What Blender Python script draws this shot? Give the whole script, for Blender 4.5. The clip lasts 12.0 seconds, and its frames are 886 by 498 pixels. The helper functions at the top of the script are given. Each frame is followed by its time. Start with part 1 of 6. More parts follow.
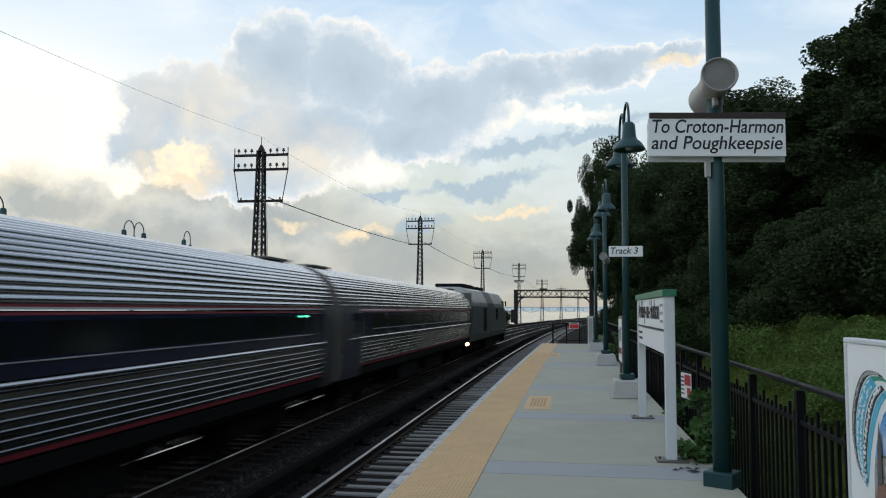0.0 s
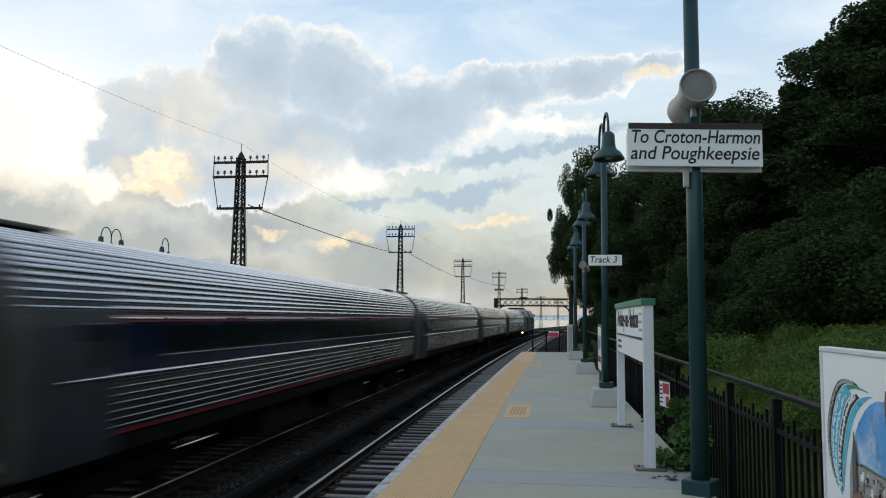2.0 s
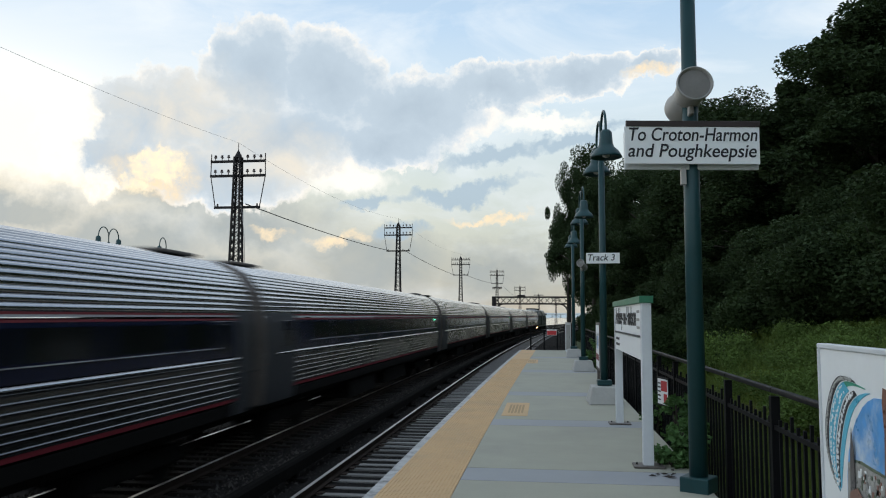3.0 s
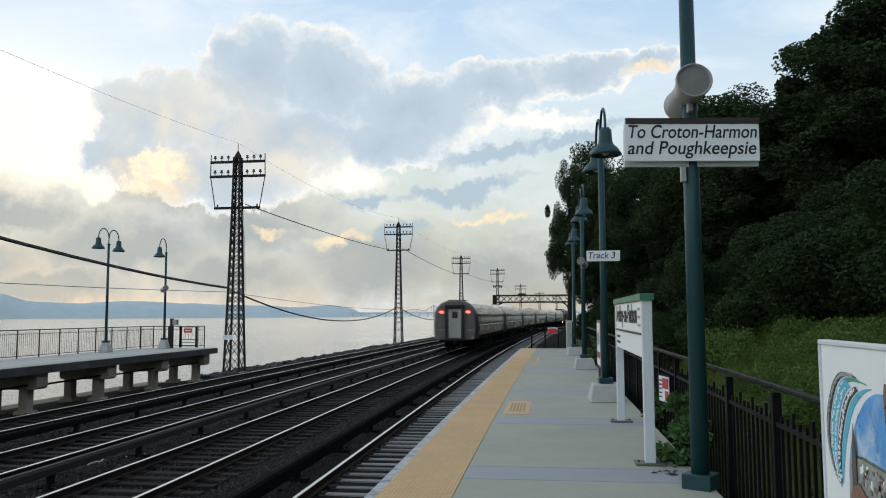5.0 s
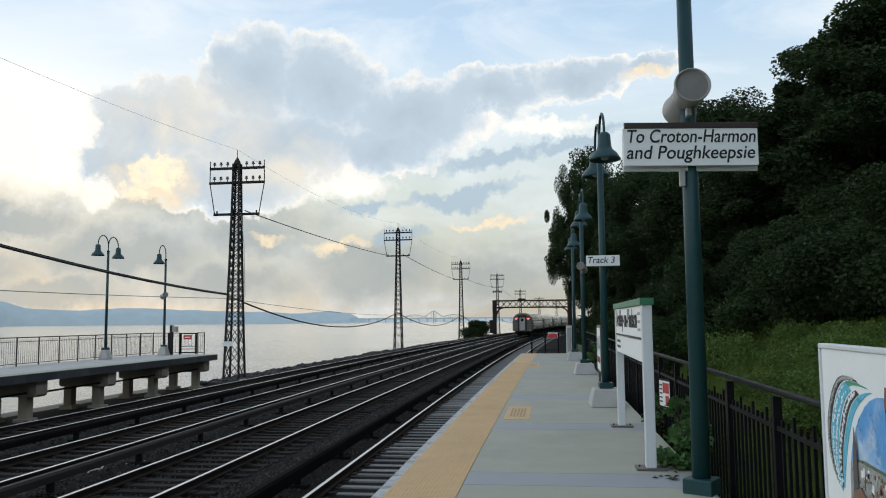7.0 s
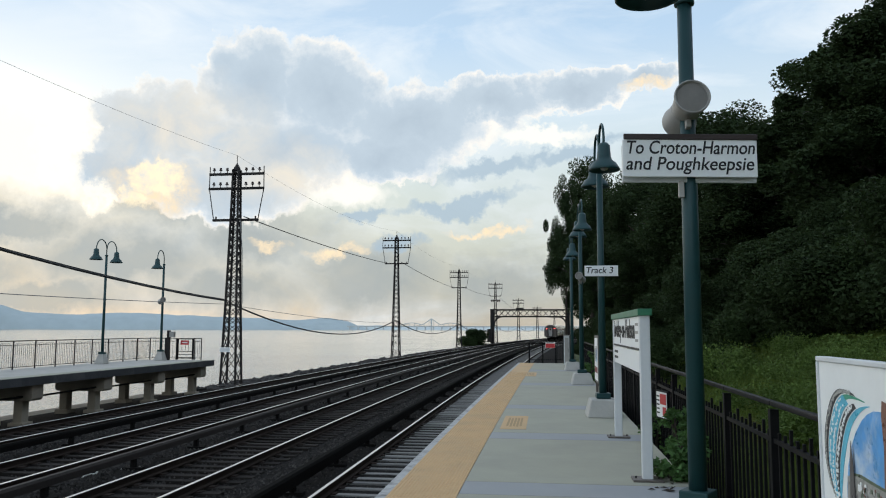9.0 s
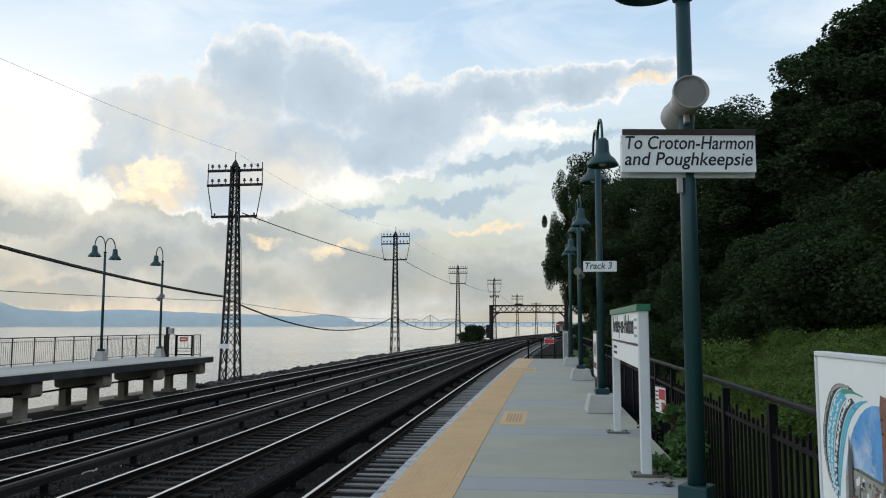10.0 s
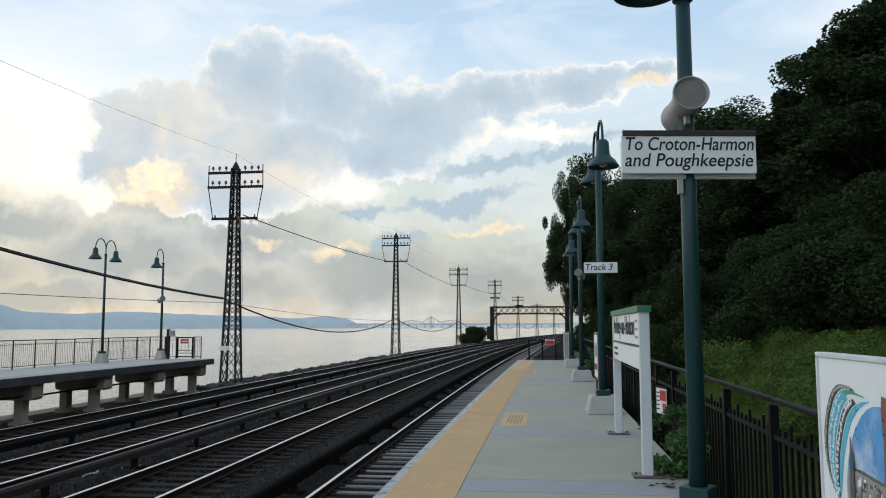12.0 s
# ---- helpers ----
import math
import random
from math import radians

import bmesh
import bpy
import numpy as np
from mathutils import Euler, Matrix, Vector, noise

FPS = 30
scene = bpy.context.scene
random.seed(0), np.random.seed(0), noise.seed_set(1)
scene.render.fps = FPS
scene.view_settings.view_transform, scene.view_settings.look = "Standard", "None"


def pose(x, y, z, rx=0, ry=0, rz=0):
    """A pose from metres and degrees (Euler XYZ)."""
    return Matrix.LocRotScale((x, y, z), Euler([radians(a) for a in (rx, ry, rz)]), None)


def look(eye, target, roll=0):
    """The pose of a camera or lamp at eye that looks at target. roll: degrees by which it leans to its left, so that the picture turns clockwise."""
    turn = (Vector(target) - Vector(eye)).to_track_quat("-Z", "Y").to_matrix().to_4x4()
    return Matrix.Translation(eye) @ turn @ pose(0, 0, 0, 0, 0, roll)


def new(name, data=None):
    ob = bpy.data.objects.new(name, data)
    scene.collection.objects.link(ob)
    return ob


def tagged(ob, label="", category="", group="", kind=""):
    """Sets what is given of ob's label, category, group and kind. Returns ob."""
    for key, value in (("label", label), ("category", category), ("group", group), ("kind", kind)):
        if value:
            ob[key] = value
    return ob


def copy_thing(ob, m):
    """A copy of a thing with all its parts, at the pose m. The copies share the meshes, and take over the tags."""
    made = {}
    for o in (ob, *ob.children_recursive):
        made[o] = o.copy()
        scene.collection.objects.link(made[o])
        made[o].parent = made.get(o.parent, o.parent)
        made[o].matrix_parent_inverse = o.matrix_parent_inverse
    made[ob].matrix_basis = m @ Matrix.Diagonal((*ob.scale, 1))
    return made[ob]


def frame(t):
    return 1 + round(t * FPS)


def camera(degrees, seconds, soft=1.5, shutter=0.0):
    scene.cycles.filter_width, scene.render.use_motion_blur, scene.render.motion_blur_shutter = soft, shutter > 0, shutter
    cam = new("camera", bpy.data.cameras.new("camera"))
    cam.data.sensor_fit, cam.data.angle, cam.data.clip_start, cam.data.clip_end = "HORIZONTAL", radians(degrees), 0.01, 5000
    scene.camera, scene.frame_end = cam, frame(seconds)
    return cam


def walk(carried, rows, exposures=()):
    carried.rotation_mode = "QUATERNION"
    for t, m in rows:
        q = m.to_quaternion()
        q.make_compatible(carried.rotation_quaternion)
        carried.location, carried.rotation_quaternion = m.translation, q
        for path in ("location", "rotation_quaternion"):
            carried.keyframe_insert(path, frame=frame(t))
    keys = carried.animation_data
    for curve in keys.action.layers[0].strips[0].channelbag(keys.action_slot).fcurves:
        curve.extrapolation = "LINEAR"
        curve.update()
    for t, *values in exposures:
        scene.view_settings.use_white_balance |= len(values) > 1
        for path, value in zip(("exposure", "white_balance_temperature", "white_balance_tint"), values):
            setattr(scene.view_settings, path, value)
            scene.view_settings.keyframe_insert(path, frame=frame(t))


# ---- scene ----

EYE = (0.0, 0.0, 1.6)


def aim(yaw, pitch, roll, eye=EYE):
    """Camera pose from degrees: yaw to the left of +y, pitch up, roll."""
    y, p = radians(yaw), radians(pitch)
    d = Vector((-math.sin(y) * math.cos(p), math.cos(y) * math.cos(p), math.sin(p)))
    return look(eye, Vector(eye) + d, roll)


cam = camera(58.5, 12.0, 1.1, 0.7)
# seconds, yaw, pitch, roll
ROWS = [
    (0, 9.031, 4.375, 0.262),
    (0.5, 8.609, 4.285, 0.356),
    (1, 8.130, 4.709, 0.601),
    (1.5, 7.822, 4.761, 0.615),
    (2, 7.605, 4.981, 0.377),
    (2.5, 7.365, 5.107, 0.201),
    (3, 7.445, 4.869, 0.167),
    (4.8, 7.448, 4.771, -0.403),
    (5, 7.466, 4.792, -0.253),
    (5.5, 7.496, 4.834, -0.260),
    (6, 7.550, 4.920, -0.300),
    (6.5, 7.519, 5.095, -0.316),
    (7, 7.433, 5.188, -0.518),
    (9, 7.330, 5.789, 0.167),
    (9.5, 7.265, 5.623, 0.067),
    (10, 7.239, 5.498, 0.002),
    (10.5, 7.237, 5.482, -0.064),
    (11, 7.250, 5.523, -0.162),
    (11.5, 7.253, 5.571, -0.209),
    (12, 7.281, 5.609, -0.109),
]
walk(cam, [(t, aim(y, p, r)) for t, y, p, r in ROWS], [(0.0, 0.0), (12.0, 0.0)])

# ---------------------------------------------------------------- world and sun
SUN_AZ, SUN_EL = -38.0, 9.0


class Nodes:
    """Short hand for a node tree."""

    def __init__(self, tree):
        self.tree = tree
        tree.nodes.clear()

    def add(self, kind, **props):
        n = self.tree.nodes.new(kind)
        for k, v in props.items():
            if k == "operation":
                n.operation = v
            elif k == "blend_type":
                n.blend_type = v
            elif k == "data_type":
                n.data_type = v
            elif k == "sky_type":
                n.sky_type = v
        return n

    def link(self, a, b):
        self.tree.links.new(a, b)

    def put(self, socket, value):
        if isinstance(value, bpy.types.NodeSocket):
            self.link(value, socket)
        elif value is not None:
            socket.default_value = value

    def math(self, op, a, b=None, c=None, clamp=False):
        n = self.add("ShaderNodeMath", operation=op)
        n.use_clamp = clamp
        for s, v in zip(n.inputs, (a, b, c)):
            self.put(s, v)
        return n.outputs[0]

    def vec(self, op, a, b=None):
        n = self.add("ShaderNodeVectorMath", operation=op)
        self.put(n.inputs[0], a)
        if b is not None:
            self.put(n.inputs[1], b)
        return n.outputs["Value"] if op in ("LENGTH", "DOT_PRODUCT", "DISTANCE") else n.outputs[0]

    def mix(self, f, a, b, blend="MIX"):
        n = self.add("ShaderNodeMix", data_type="RGBA", blend_type=blend)
        n.clamp_factor = True
        self.put(n.inputs[0], f)
        self.put(n.inputs[6], a)
        self.put(n.inputs[7], b)
        return n.outputs[2]

    def ramp(self, f, stops, smooth=False):
        n = self.add("ShaderNodeValToRGB")
        e = n.color_ramp.elements
        while len(e) < len(stops):
            e.new(0.5)
        for el, (p, c) in zip(e, stops):
            el.position, el.color = p, (*c, 1) if len(c) == 3 else c
        if smooth:
            n.color_ramp.interpolation = "EASE"
        self.put(n.inputs[0], f)
        return n.outputs[0]

    def noise(self, vector, scale, detail=4.0, rough=0.55, distort=0.0):
        n = self.add("ShaderNodeTexNoise")
        self.put(n.inputs["Vector"], vector)
        n.inputs["Scale"].default_value = scale
        n.inputs["Detail"].default_value = detail
        n.inputs["Roughness"].default_value = rough
        n.inputs["Distortion"].default_value = distort
        return n


def make_world():
    w = bpy.data.worlds.new("evening_sky")
    w.use_nodes = True
    scene.world = w
    N = Nodes(w.node_tree)
    tc = N.add("ShaderNodeTexCoord").outputs["Generated"]
    sep = N.add("ShaderNodeSeparateXYZ")
    N.link(tc, sep.inputs[0])
    az = N.math("MULTIPLY", N.math("ARCTAN2", sep.outputs[0], sep.outputs[1]), 57.2958)
    el = N.math("MULTIPLY", N.math("ARCSINE", sep.outputs[2]), 57.2958)
    comb = N.add("ShaderNodeCombineXYZ")
    N.link(az, comb.inputs[0])
    N.link(el, comb.inputs[1])
    p0 = comb.outputs[0]
    # clear air: pale cream near the horizon, light blue above
    elf = N.math("DIVIDE", el, 40.0, clamp=True)
    clear = N.ramp(elf, [(0.0, (0.43, 0.455, 0.44)), (0.035, (0.45, 0.475, 0.45)), (0.12, (0.55, 0.585, 0.545)), (0.24, (0.64, 0.73, 0.725)),
                         (0.38, (0.72, 0.86, 0.97)), (0.52, (0.54, 0.74, 0.97)), (1.0, (0.40, 0.53, 0.72))])
    sky = N.add("ShaderNodeTexSky", sky_type="NISHITA")
    sky.sun_disc = False
    sky.sun_elevation, sky.sun_rotation = radians(SUN_EL), radians(SUN_AZ)
    skyc = N.mix(1.0, sky.outputs[0], (0.10, 0.10, 0.10, 1), "MULTIPLY")
    base = N.mix(0.18, clear, skyc)
    # thin high veil
    veil = N.noise(N.vec("MULTIPLY", p0, (0.06, 0.16, 1)), 1.0, 6, 0.6, 0.6).outputs[0]
    base = N.mix(N.math("MULTIPLY", N.math("SUBTRACT", veil, 0.45, clamp=True), 3.2, clamp=True), base, (0.84, 0.91, 0.97, 1))
    # glow about the hidden sun
    dsun = N.vec("LENGTH", N.vec("MULTIPLY", N.vec("SUBTRACT", p0, (SUN_AZ, 10.5, 0)), (0.09, 0.15, 1)))
    glow = N.math("POWER", N.math("SUBTRACT", 1.0, dsun, clamp=True), 1.3)
    base = N.mix(glow, base, (1.30, 1.18, 0.96, 1))
    # billowing: coarse and fine shifts of the place before the cloud forms are read
    n1 = N.noise(tc, 11.0, 7, 0.62, 0.2).outputs[1]
    n2 = N.noise(tc, 34.0, 6, 0.62, 0.0).outputs[1]
    p = N.vec("ADD", p0, N.vec("MULTIPLY", N.vec("SUBTRACT", n1, (0.5, 0.5, 0.5)), (5.5, 4.2, 0)))
    p = N.vec("ADD", p, N.vec("MULTIPLY", N.vec("SUBTRACT", n2, (0.5, 0.5, 0.5)), (3.0, 2.6, 0)))

    def forms(q, blobs):
        best = None
        for a, e, ra, re in blobs:
            d = N.vec("LENGTH", N.vec("MULTIPLY", N.vec("SUBTRACT", q, (a, e, 0)), (1 / ra, 1 / re, 0)))
            v = N.math("SUBTRACT", 1.0, d)
            best = v if best is None else N.math("MAXIMUM", best, v)
        return best

    fine = N.noise(tc, 46.0, 6, 0.65, 0.3).outputs[0]
    mid = N.noise(tc, 17.0, 7, 0.6, 0.4).outputs[0]
    # bright clear gap between the cloud layers
    gap = forms(p, [(-14.2, 9.8, 4.0, 1.25), (-0.5, 13.8, 4.4, 0.8), (-37.5, 11.5, 5.0, 3.4)])
    base = N.mix(N.math("MULTIPLY", N.math("MAXIMUM", gap, 0.0), 1.8, clamp=True), base, (1.0, 0.99, 0.93, 1))
    # low hazy bank along the far shore
    bank = forms(p, [(-40, 3.6, 15, 4.2), (-36, 6.6, 8, 3.0), (-30, 4.6, 13, 4.8), (-21, 6.2, 9, 3.6), (-13, 4.2, 9, 2.6), (-27, 9.0, 6.5, 4.0), (-3, 3.2, 9, 3.2), (-23, 2.6, 11, 3.8), (-13, 3.0, 9, 3.6), (-34, 1.8, 12, 3.6), (40, 6, 30, 5), (-75, 7, 26, 6), (120, 9, 50, 8), (-140, 9, 50, 8)])
    bankm = N.math("MULTIPLY", N.math("MAXIMUM", bank, 0.0), 1.3, clamp=True)
    bankc = N.mix(N.math("MULTIPLY_ADD", mid, 2.0, -0.5, clamp=True), (0.325, 0.39, 0.43, 1), (0.455, 0.48, 0.455, 1))
    bankc = N.mix(N.math("MULTIPLY_ADD", el, -0.16, 0.85, clamp=True), bankc, (0.435, 0.45, 0.42, 1))
    col = N.mix(N.math("MULTIPLY", bankm, 0.9), base, bankc)
    # the big cumulus
    cum = forms(p, [(-27.3, 13.4, 5.8, 3.6), (-21.2, 17.2, 4.0, 3.9), (-15.8, 16.6, 4.8, 3.9), (-20, 12.6, 8, 3.2), (-10, 14.7, 7, 3.1), (-11.8, 12.5, 5.2, 2.0), (-3.5, 16.3, 5.5, 2.2), (2.8, 17.0, 4.6, 1.7), (7.4, 17.2, 2.6, 1.2),
                    (-23.0, 9.8, 6.5, 2.6), (-29.5, 10.6, 3.6, 2.4), (-66, 17, 16, 7), (45, 20, 16, 6), (100, 24, 26, 9), (-120, 24, 26, 9), (170, 22, 30, 9)])
    cumm = N.math("MULTIPLY", N.math("MAXIMUM", cum, 0.0), 8.0, clamp=True)
    depth = N.math("ADD", N.math("MAXIMUM", cum, 0.0), N.math("ADD", N.math("MULTIPLY", N.math("SUBTRACT", fine, 0.5), 0.25), N.math("MULTIPLY", N.math("SUBTRACT", mid, 0.5), 0.55)))
    cumc = N.ramp(depth, [(0.0, (1.04, 1.00, 0.92)), (0.07, (0.92, 0.91, 0.88)), (0.20, (0.69, 0.765, 0.83)), (0.42, (0.53, 0.635, 0.735)), (1.0, (0.46, 0.56, 0.66))])
    # its western part takes a faint cream light
    cream = forms(p, [(-25.5, 13.0, 8.0, 5.5), (-19, 10.5, 6.0, 3.0)])
    creamm = N.math("MULTIPLY", N.math("MULTIPLY", N.math("MAXIMUM", cream, 0.0), 1.3, clamp=True), N.math("MULTIPLY_ADD", mid, 2.4, -0.65, clamp=True), clamp=True)
    cumc = N.mix(creamm, cumc, (0.86, 0.80, 0.69, 1))
    col = N.mix(cumm, col, cumc)
    # warm light caught in the lower cloud
    patchy = N.math("MULTIPLY_ADD", fine, 3.0, -0.8, clamp=True)
    warm = forms(p, [(-27.4, 9.4, 3.4, 1.9), (-19.5, 6.0, 2.0, 0.6), (-15.0, 5.4, 2.2, 0.7), (-4, 7.2, 3.4, 0.4), (7.5, 16.6, 2.4, 0.6)])
    warmm = N.math("MULTIPLY", N.math("MULTIPLY", N.math("MAXIMUM", warm, 0.0), 1.7, clamp=True), patchy, clamp=True)
    col = N.mix(warmm, col, (0.98, 0.81, 0.57, 1))
    core = forms(p, [(-27.2, 10.2, 1.9, 0.9), (-28.4, 8.8, 0.9, 1.1)])
    col = N.mix(N.math("MULTIPLY", N.math("MULTIPLY", N.math("MAXIMUM", core, 0.0), 2.6, clamp=True), patchy, clamp=True), col, (1.12, 0.98, 0.70, 1))
    hot = forms(p, [(-33.2, 11.8, 2.2, 3.6), (-30.8, 8.4, 1.6, 1.4)])
    col = N.mix(N.math("MULTIPLY", N.math("MULTIPLY", N.math("MAXIMUM", hot, 0.0), 2.4, clamp=True), patchy, clamp=True), col, (1.30, 1.18, 0.98, 1))
    # slate streaks below
    slope = N.add("ShaderNodeCombineXYZ")
    N.link(N.math("MULTIPLY_ADD", az, -0.13, -0.65), slope.inputs[1])
    streak = forms(N.vec("ADD", p, slope.outputs[0]), [(-3.6, 11.5, 5.4, 0.8), (-5.6, 9.1, 5.6, 0.75), (-13.0, 9.0, 2.6, 0.6), (-10.5, 6.6, 2.6, 0.9), (2.0, 11.6, 4.5, 0.7)])
    streakm = N.math("MULTIPLY", N.math("MAXIMUM", streak, 0.0), 2.0, clamp=True)
    col = N.mix(N.math("MULTIPLY", streakm, 0.8), col, (0.39, 0.515, 0.63, 1))
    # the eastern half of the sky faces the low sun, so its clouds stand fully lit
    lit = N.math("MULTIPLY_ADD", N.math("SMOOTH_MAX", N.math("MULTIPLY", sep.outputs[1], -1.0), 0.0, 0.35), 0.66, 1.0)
    # and the western sky beyond the clouds is bright round the low sun
    west = N.math("SMOOTH_MAX", N.math("MULTIPLY_ADD", sep.outputs[0], -1.0, -0.68), 0.0, 0.12)
    lit = N.math("MULTIPLY_ADD", west, 3.0, lit)
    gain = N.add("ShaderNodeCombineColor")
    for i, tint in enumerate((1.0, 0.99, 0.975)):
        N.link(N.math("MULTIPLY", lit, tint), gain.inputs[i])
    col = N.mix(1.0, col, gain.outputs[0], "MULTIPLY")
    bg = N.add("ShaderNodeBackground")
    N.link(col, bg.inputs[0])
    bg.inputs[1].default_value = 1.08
    out = N.add("ShaderNodeOutputWorld")
    N.link(bg.outputs[0], out.inputs[0])


make_world()
sun = new("sun", bpy.data.lights.new("sun", "SUN"))
sun.data.energy, sun.data.angle, sun.data.color = 0.55, radians(105), (1.0, 0.88, 0.72)
sun_dir = Vector((math.sin(radians(SUN_AZ)) * math.cos(radians(SUN_EL)), math.cos(radians(SUN_AZ)) * math.cos(radians(SUN_EL)), math.sin(radians(SUN_EL))))
sun.matrix_world = look(sun_dir * 50, (0, 0, 0))


# ---------------------------------------------------------------- materials
def mat(name, color, rough=0.7, metal=0.0, var=0.25, scale=6.0, fine=60.0, bump=0.15, random_tint=0.0, stretch=(1, 1, 1), spec=0.5, dirt=None, dirt_scale=1.2, dirt_amount=0.5, emit=0.0, island=0.0):
    """A surface with stains at a coarse scale and grain at a fine one, in object space metres."""
    m = bpy.data.materials.new(name)
    m.use_nodes = True
    N = Nodes(m.node_tree)
    tc = N.add("ShaderNodeTexCoord").outputs["Object"]
    v = N.vec("MULTIPLY", tc, stretch)
    a = N.noise(v, scale, 5, 0.6).outputs[0]
    b = N.noise(v, fine, 4, 0.6).outputs[0]
    mixv = N.math("ADD", N.math("MULTIPLY", a, 0.6), N.math("MULTIPLY", b, 0.4))
    dark = tuple(c * (1 - var) for c in color) + (1,)
    lite = tuple(min(1, c * (1 + var)) for c in color) + (1,)
    k = N.math("MULTIPLY_ADD", mixv, 2.2, -0.6, clamp=True)
    col = N.mix(k, dark, lite)
    if dirt:
        d = N.noise(v, dirt_scale, 6, 0.65, 0.4).outputs[0]
        col = N.mix(N.math("MULTIPLY", N.math("MULTIPLY_ADD", d, 4.0, -1.9, clamp=True), dirt_amount), col, (*dirt, 1))
    if random_tint or island:
        if island:
            r = N.add("ShaderNodeNewGeometry").outputs["Random Per Island"]
            amount = island
        else:
            r = N.add("ShaderNodeObjectInfo").outputs["Random"]
            amount = random_tint
        g = N.math("MULTIPLY_ADD", r, 2 * amount, 1 - amount)
        cg = N.add("ShaderNodeCombineColor")
        for i in range(3):
            N.link(g, cg.inputs[i])
        col = N.mix(1.0, col, cg.outputs[0], "MULTIPLY")
    bs = N.add("ShaderNodeBsdfPrincipled")
    N.link(col, bs.inputs["Base Color"])
    N.link(N.math("MULTIPLY_ADD", mixv, 0.3, max(0.02, rough - 0.15), clamp=True), bs.inputs["Roughness"])
    bs.inputs["Metallic"].default_value = metal
    bs.inputs["Specular IOR Level"].default_value = spec
    if emit:
        bs.inputs["Emission Color"].default_value = (*color, 1)
        bs.inputs["Emission Strength"].default_value = emit
    if bump:
        bn = N.add("ShaderNodeBump")
        bn.inputs["Strength"].default_value = bump
        bn.inputs["Distance"].default_value = 0.02
        N.link(mixv, bn.inputs["Height"])
        N.link(bn.outputs[0], bs.inputs["Normal"])
    out = N.add("ShaderNodeOutputMaterial")
    N.link(bs.outputs[0], out.inputs[0])
    return m


def leaf_mat(name, color, var=0.45):
    m = bpy.data.materials.new(name)
    m.use_nodes = True
    N = Nodes(m.node_tree)
    r = N.add("ShaderNodeNewGeometry").outputs["Random Per Island"]
    tc = N.add("ShaderNodeTexCoord").outputs["Object"]
    a = N.noise(tc, 0.6, 3).outputs[0]
    k = N.math("MULTIPLY_ADD", r, 0.6, N.math("MULTIPLY_ADD", a, 0.9, -0.25), clamp=True)
    col = N.mix(k, tuple(c * (1 - var) for c in color) + (1,), tuple(c * (1 + var) for c in color) + (1,))
    bs = N.add("ShaderNodeBsdfPrincipled")
    N.link(col, bs.inputs["Base Color"])
    bs.inputs["Roughness"].default_value = 0.75
    bs.inputs["Specular IOR Level"].default_value = 0.12
    tr = N.add("ShaderNodeBsdfTranslucent")
    N.link(N.mix(0.5, col, (color[0] * 1.6, color[1] * 1.5, color[2] * 0.6, 1)), tr.inputs[0])
    mx = N.add("ShaderNodeMixShader")
    mx.inputs[0].default_value = 0.15
    N.link(bs.outputs[0], mx.inputs[1])
    N.link(tr.outputs[0], mx.inputs[2])
    out = N.add("ShaderNodeOutputMaterial")
    N.link(mx.outputs[0], out.inputs[0])
    return m


def water_mat():
    m = bpy.data.materials.new("river_water")
    m.use_nodes = True
    N = Nodes(m.node_tree)
    tc = N.add("ShaderNodeTexCoord").outputs["Object"]
    a = N.noise(N.vec("MULTIPLY", tc, (1, 1, 1)), 0.9, 5, 0.6).outputs[0]
    fine = N.noise(N.vec("MULTIPLY", tc, (1, 0.6, 1)), 3.4, 4, 0.6).outputs[0]
    a = N.math("MULTIPLY_ADD", fine, 0.35, a)
    b = N.noise(N.vec("MULTIPLY", tc, (0.02, 0.05, 1)), 1.0, 4, 0.6).outputs[0]
    bs = N.add("ShaderNodeBsdfPrincipled")
    bs.inputs["Base Color"].default_value = (0.045, 0.06, 0.065, 1)
    N.link(N.math("MULTIPLY_ADD", b, 0.12, 0.03), bs.inputs["Roughness"])
    bs.inputs["IOR"].default_value = 1.33
    bn = N.add("ShaderNodeBump")
    bn.inputs["Strength"].default_value = 0.7
    bn.inputs["Distance"].default_value = 0.16
    N.link(a, bn.inputs["Height"])
    N.link(bn.outputs[0], bs.inputs["Normal"])
    out = N.add("ShaderNodeOutputMaterial")
    N.link(bs.outputs[0], out.inputs[0])
    return m


def glass_mat(name, color=(0.006, 0.007, 0.008), rough=0.06):
    return mat(name, color, rough + 0.08, 0.0, 0.1, 2, 20, 0.0, spec=0.35)


def steel_mat(name, color, rough=0.3):
    return mat(name, color, rough, 1.0, 0.14, 0.7, 30, 0.03, stretch=(1, 0.15, 1), dirt=(0.10, 0.095, 0.09), dirt_scale=0.8, dirt_amount=0.35)


